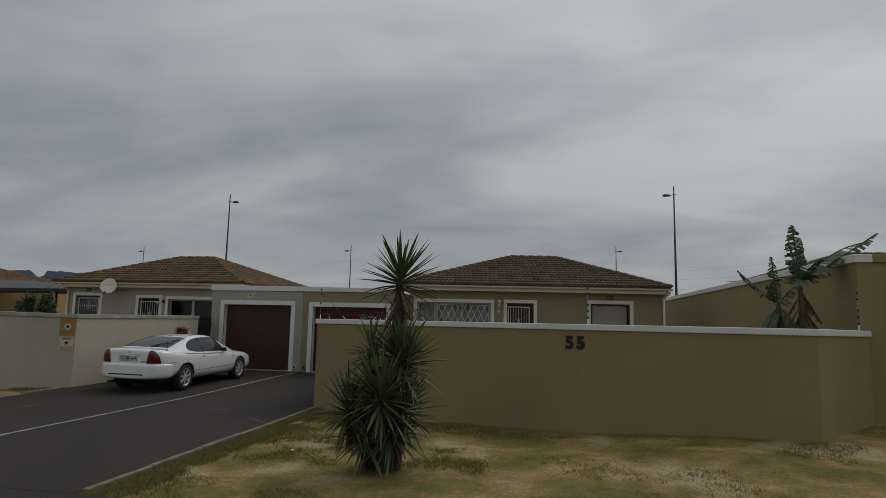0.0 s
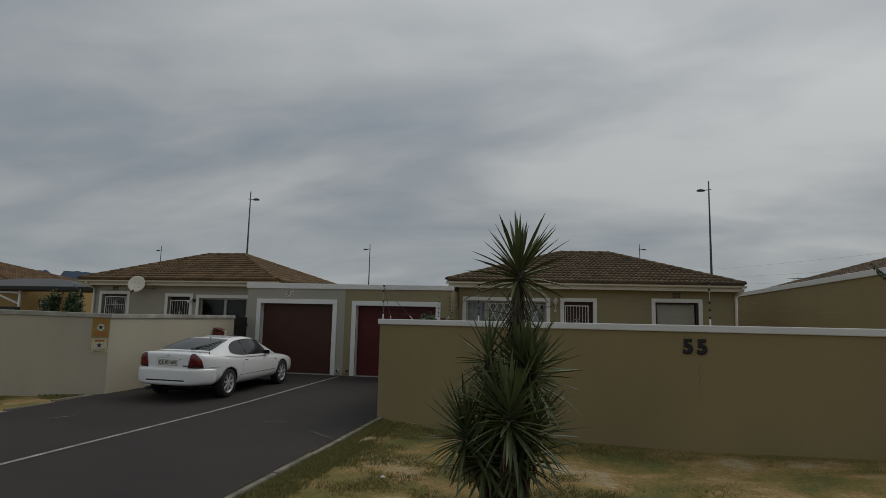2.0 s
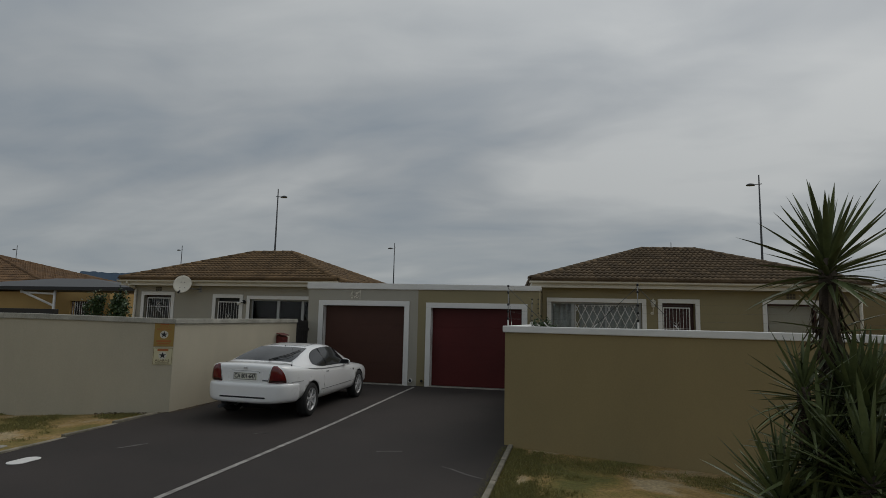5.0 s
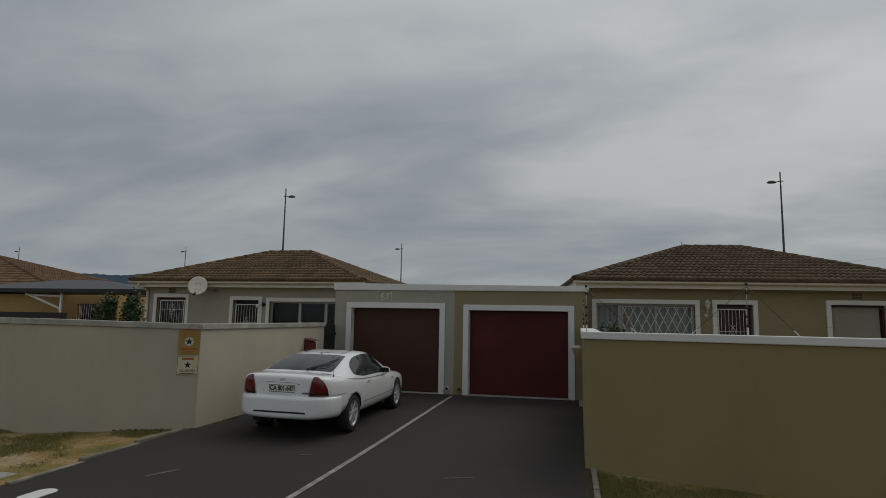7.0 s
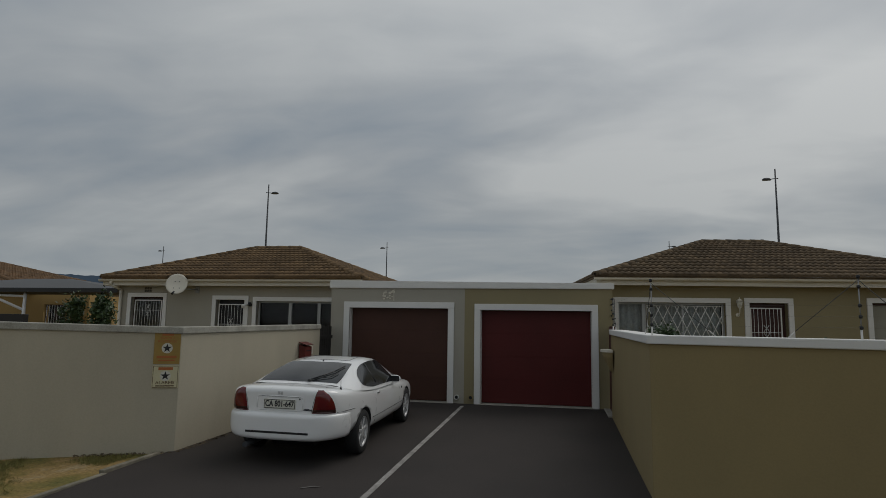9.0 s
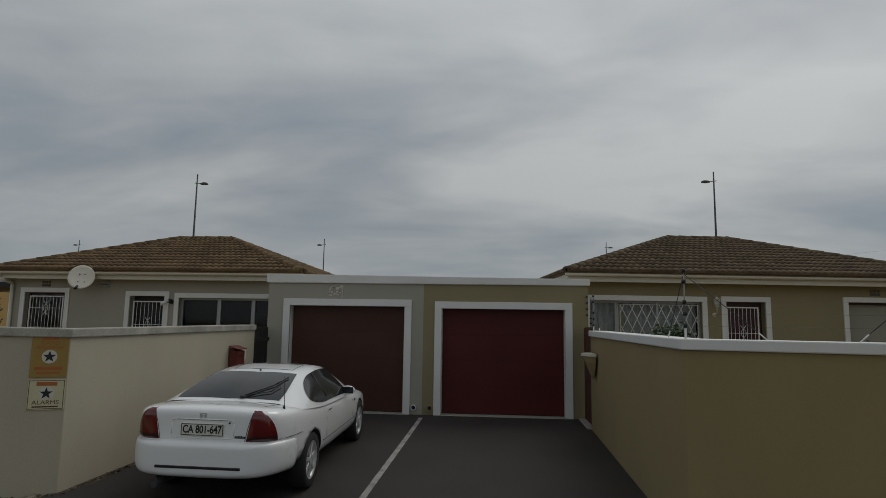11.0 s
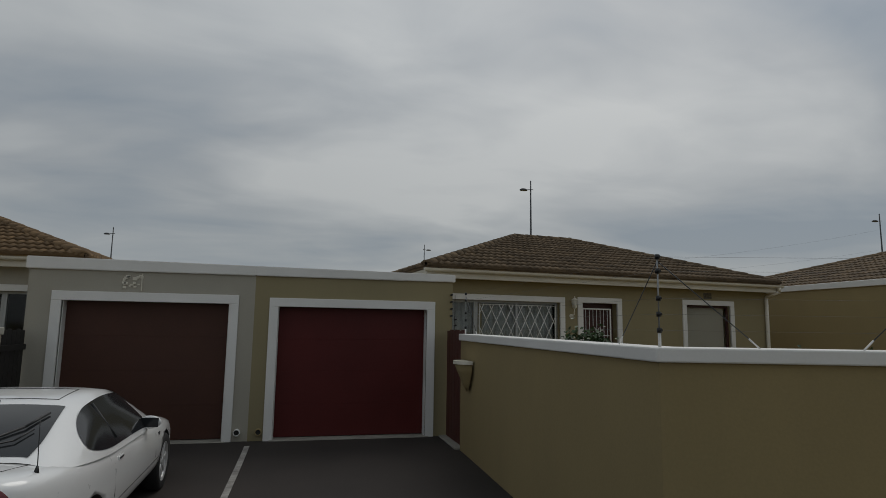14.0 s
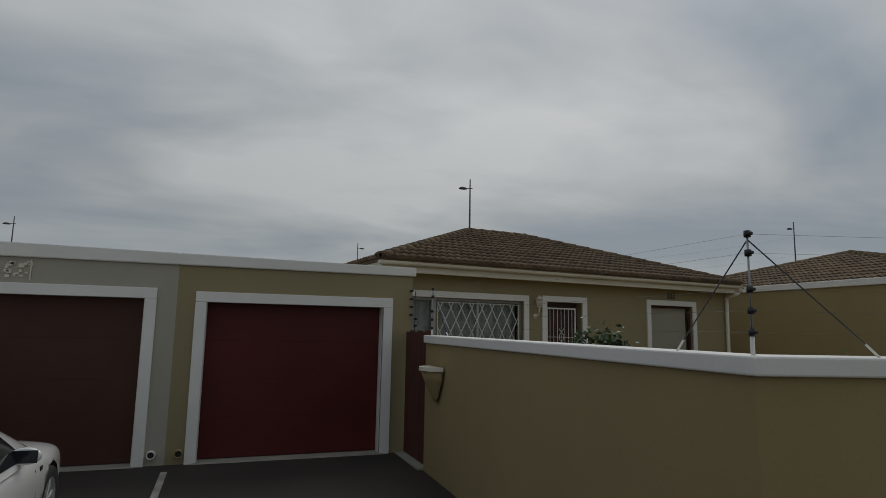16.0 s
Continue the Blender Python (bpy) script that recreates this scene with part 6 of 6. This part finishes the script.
def small_things():
    bm = bmesh.new()
    z = ground_z(-8.2, 6.7) + 0.012
    rim = [(0.11 * math.cos(a), (0.1 if math.sin(a) > 0 else -0.1) + 0.11 * math.sin(a)) for a in [k * math.tau / 32 + 0.05 for k in range(32)]]
    low, high = ([bm.verts.new((-8.2 + x, 6.71 + y, z + h)) for x, y in rim] for h in (0.0, 0.006))
    for k in range(32):
        bm.faces.new((low[k], low[(k + 1) % 32], high[(k + 1) % 32], high[k]))
    bm.faces.new(high)
    bm.faces.new(low[::-1])
    tagged(part("manhole_cover", bm, "white"), "long oval cover painted white in the driveway", "manhole cover")
    bm = bmesh.new()
    soft_box(bm, -16.0, -9.16, 6.3, 7.35, -0.3, -0.10, 0.012)
    tagged(part("pavement", bm, "concrete"), "pale concrete pavement slab at the kerb", "pavement", kind="structure")
    # leaf litter along the wall's foot
    rnd = random.Random(21)
    verts, faces = [], []
    for i in range(210):
        y = rnd.uniform(10.3, 14.6) if rnd.random() < 0.5 else rnd.uniform(10.2, 11.4)
        x = -8.79 + 0.10 * (y - 10.3) / 4.82 + 0.03 + abs(rnd.gauss(0, 0.05))
        if rnd.random() < 0.3:
            x = rnd.uniform(-9.9, -8.75)
            y = 10.2 + 0.45 * (x + 8.79) - abs(rnd.gauss(0.03, 0.06))
        z = ground_z(x, y) + 0.012
        m = Matrix.Translation((x, y, z)) @ Euler((rnd.uniform(-.5, .5), rnd.uniform(-.5, .5), rnd.uniform(0, 6.28))).to_matrix().to_4x4()
        k = len(verts)
        s = rnd.uniform(0.015, 0.04)
        verts += [m @ Vector(p) for p in ((-s, 0, 0), (0, s * 0.6, 0.006), (s, 0, 0), (0, -s * 0.6, 0.006))]
        faces.append((k, k + 1, k + 2, k + 3))
    me = bpy.data.meshes.new("leaf_litter")
    me.from_pydata(verts, [], faces)
    me.materials.append(M["yucca_dead"])
    tagged(new("leaf_litter", me), "dry brown leaves along the foot of the wall", "leaf litter", kind="stuff")
    # overhead cables slung between two lamp posts
    for za, zb in ((6.4, 12.2), (5.7, 10.2)):
        bm = bmesh.new()
        pts = []
        for k in range(25):
            u = k / 24
            pts.append(Vector((12.95 + 38.45 * u, 50 + 3 * u, za + (zb - za) * u - 2.2 * u * (1 - u))))
        pipe(bm, pts, 0.0042, 4)
        tagged(part("overhead_cable", bm, "wire"), "thin overhead cable slung between two lamp posts", "cable", "overhead cables")
    # scrap of paper, scuffs and a crack
    bm = bmesh.new()
    rn = random.Random(4)
    ring = [bm.verts.new((-1.18 + rn.uniform(0.03, 0.06) * math.cos(k), 5.66 + rn.uniform(0.02, 0.045) * math.sin(k), ground_z(-1.2, 5.7) + rn.uniform(-0.005, 0.02))) for k in range(6)]
    mid = bm.verts.new((-1.18, 5.66, ground_z(-1.2, 5.7) + 0.025))
    for k in range(6):
        bm.faces.new((ring[k], ring[(k + 1) % 6], mid))
    tagged(part("paper_scrap", bm, "white"), "crumpled scrap of white paper on the grass", "litter")

    def scuff(pts, w):
        bm = bmesh.new()
        rows = []
        for k, (x, y) in enumerate(pts):
            q = pts[min(k + 1, len(pts) - 1)]
            p = pts[max(k - 1, 0)]
            d = Vector((q[0] - p[0], q[1] - p[1])).normalized() * w * (0.4 + 0.6 * math.sin(math.pi * (k + 0.5) / len(pts)))
            z = ground_z(x, y) + 0.0145
            rows.append((bm.verts.new((x - d.y, y + d.x, z)), bm.verts.new((x + d.y, y - d.x, z))))
        for (a, b), (c, e) in zip(rows, rows[1:]):
            bm.faces.new((a, b, e, c))
        tagged(part("scuff_mark", bm, material("pale_scuff", (0.16, 0.15, 0.14), (0.07, 0.065, 0.06), 0.9, scale=9, fine=90, bump=0.2, contrast=1.5)), "pale scuff on the asphalt driveway", "mark", kind="structure")

    scuff([(-3.12, 8.02), (-2.98, 7.93), (-2.86, 7.82), (-2.74, 7.71), (-2.62, 7.63), (-2.52, 7.58)], 0.02)
    scuff([(-7.62, 7.62), (-7.55, 7.74), (-7.5, 7.86), (-7.43, 7.98)], 0.035)
    scuff([(-6.4, 9.1), (-6.32, 9.18), (-6.22, 9.22)], 0.02)
    scuff([(-4.2, 8.6), (-4.0, 8.68), (-3.85, 8.72)], 0.025)
    a, b = Vector(WALL_R[1]), Vector(WALL_R[2])
    d = (b - a).normalized()
    nrm = Vector((d.y, -d.x)) * 0.0015
    bm = bmesh.new()
    rows = []
    for k in range(12):
        p = a + d * (5.52 + 0.012 * math.sin(k * 1.7) + 0.006 * k / 11) + nrm
        z = 1.17 - 0.52 * k / 11
        w = 0.0022
        rows.append([bm.verts.new((p.x + s * d.x * w, p.y + s * d.y * w, z)) for s in (-1, 1)])
    for r0, r1 in zip(rows, rows[1:]):
        bm.faces.new((r0[0], r0[1], r1[1], r1[0]))
    part("crack", bm, "brick_vent", wall_r, "hairline crack in the plaster")


small_things()


# ---- roof tiles ----
def tile_mesh(name, mat, w=0.30, l=0.42, planes=()):
    """One interlocking tile with a double roll, thick at its lower edge."""
    bm = bmesh.new()
    k = 8
    top, bot = [], []
    for v, lift in ((0.0, 0.042), (l, 0.004)):
        top.append([bm.verts.new((w * i / k - w / 2, v, lift + 0.034 * (0.5 - 0.5 * math.cos(i / k * 2 * math.tau)) * (1 if i <= k / 2 else 0.9))) for i in range(k + 1)])
    bot = [bm.verts.new((w * i / k - w / 2, 0.0, 0.0)) for i in range(k + 1)]
    for i in range(k):
        bm.faces.new((top[0][i], top[0][i + 1], top[1][i + 1], top[1][i])).smooth = True
        bm.faces.new((bot[i], bot[i + 1], top[0][i + 1], top[0][i]))
    for co, no in planes:
        bmesh.ops.bisect_plane(bm, geom=bm.verts[:] + bm.edges[:] + bm.faces[:], plane_co=co, plane_no=no, clear_outer=True)
    me = bpy.data.meshes.new(name)
    bm.to_mesh(me)
    bm.free()
    me.materials.append(M[mat])
    return me


def tile_roof(roof_ob, roof, mat, singles):
    slopes, (A, B, C, D, P, Q) = hip_planes(*roof)
    whole = tile_mesh("tile", mat)
    rnd = random.Random(17)
    W, EXPO, L = 0.30, 0.335, 0.42
    rest = []
    for si, poly in enumerate(slopes):
        a, b = poly[0], poly[1]
        u = (b - a).normalized()
        n = u.cross(poly[2] - a).normalized()
        v = n.cross(u)
        width = (b - a).length
        height = (poly[2] - a).dot(v)
        apex = [(q - a) for q in poly[2:]]
        right_top = apex[0].dot(u)
        left_top = (apex[1] if len(apex) > 1 else apex[0]).dot(u)
        rows = int(math.ceil(height / EXPO))
        frame_m = Matrix(((u.x, v.x, n.x, a.x), (u.y, v.y, n.y, a.y), (u.z, v.z, n.z, a.z), (0, 0, 0, 1)))
        ln = Vector((-height, left_top)).normalized()
        rn = Vector((height, width - right_top)).normalized()
        for r in range(rows):
            v0 = r * EXPO - 0.03
            cols = int(width / W) + 2
            for c in range(cols):
                u0 = (c + 0.5 + (0.5 if r % 2 else 0.0) * 0) * W
                # signed distances of the tile's corners to the two hips
                planes, out = [], False
                for nn, pt in ((ln, (0, 0)), (rn, (width, 0))):
                    ds = [nn.dot(Vector((u0 + du - pt[0], v0 + dv - pt[1]))) for du in (-W / 2, W / 2) for dv in (0, L)]
                    if min(ds) > 0:
                        out = True
                    elif max(ds) > 0:
                        planes.append((Vector((pt[0] - u0, pt[1] - v0, 0)), Vector((nn.x, nn.y, 0))))
                if out:
                    continue
                if v0 + L > height:
                    planes.append((Vector((0, height - v0, 0)), Vector((0, 1, 0))))
                m = frame_m @ Matrix.Translation((u0, v0, 0.004 + rnd.uniform(0, 0.004))) @ Euler((rnd.uniform(-0.006, 0.006), 0, rnd.uniform(-0.008, 0.008))).to_matrix().to_4x4()
                me = tile_mesh("tile", mat, planes=planes) if planes else whole
                if not me.polygons:
                    continue
                if si == 0 and singles > 0:
                    ob = new("tile", me)
                    ob.parent, ob.matrix_basis = roof_ob, m
                    singles -= 1
                else:
                    rest.append((me, m))
    # ridge and hip caps
    cap = bpy.data.meshes.new("hip_cap")
    vs, fs = [], []
    for y, r in ((0.0, 0.125), (0.40, 0.105)):
        vs += [(r * math.cos(math.pi * i / 8), y, 0.75 * r * math.sin(math.pi * i / 8)) for i in range(9)]
    for i in range(8):
        fs.append((i, i + 1, i + 10, i + 9))
    vs += [(0.10 * math.cos(math.pi * i / 8), 0.0, 0.55 * 0.10 * math.sin(math.pi * i / 8)) for i in range(9)]
    for i in range(8):
        fs.append((i + 1, i, i + 18, i + 19))
    cap.from_pydata(vs, [], fs)
    cap.materials.append(M[mat])
    for p in cap.polygons:
        p.use_smooth = True
    for s, e in ((A, P), (B, Q), (C, Q), (D, P), (P, Q)):
        d = (e - s)
        n = max(2, int(d.length / 0.34))
        y = d.normalized()
        x = y.cross(Vector((0, 0, 1))).normalized()
        z = x.cross(y)
        for i in range(n):
            p = s + d * (i / n) + Vector((0, 0, 0.012))
            m = Matrix(((x.x, y.x, z.x, p.x), (x.y, y.y, z.y, p.y), (x.z, y.z, z.z, p.z), (0, 0, 0, 1)))
            if s in (A, B) or s is P:
                ob = new("hip_cap", cap)
                ob.parent, ob.matrix_basis = roof_ob, m
            else:
                rest.append((cap, m))
    ob = joined_mesh("tiles", rest, mat)
    ob.parent = roof_ob
    for p in ob.data.polygons:
        p.use_smooth = False
    tagged(ob, kind="stuff")


for i, (r_ob, r_spec, r_mat) in enumerate(ROOFS):
    tile_roof(r_ob, r_spec, r_mat, 270 if i < 2 else 120)
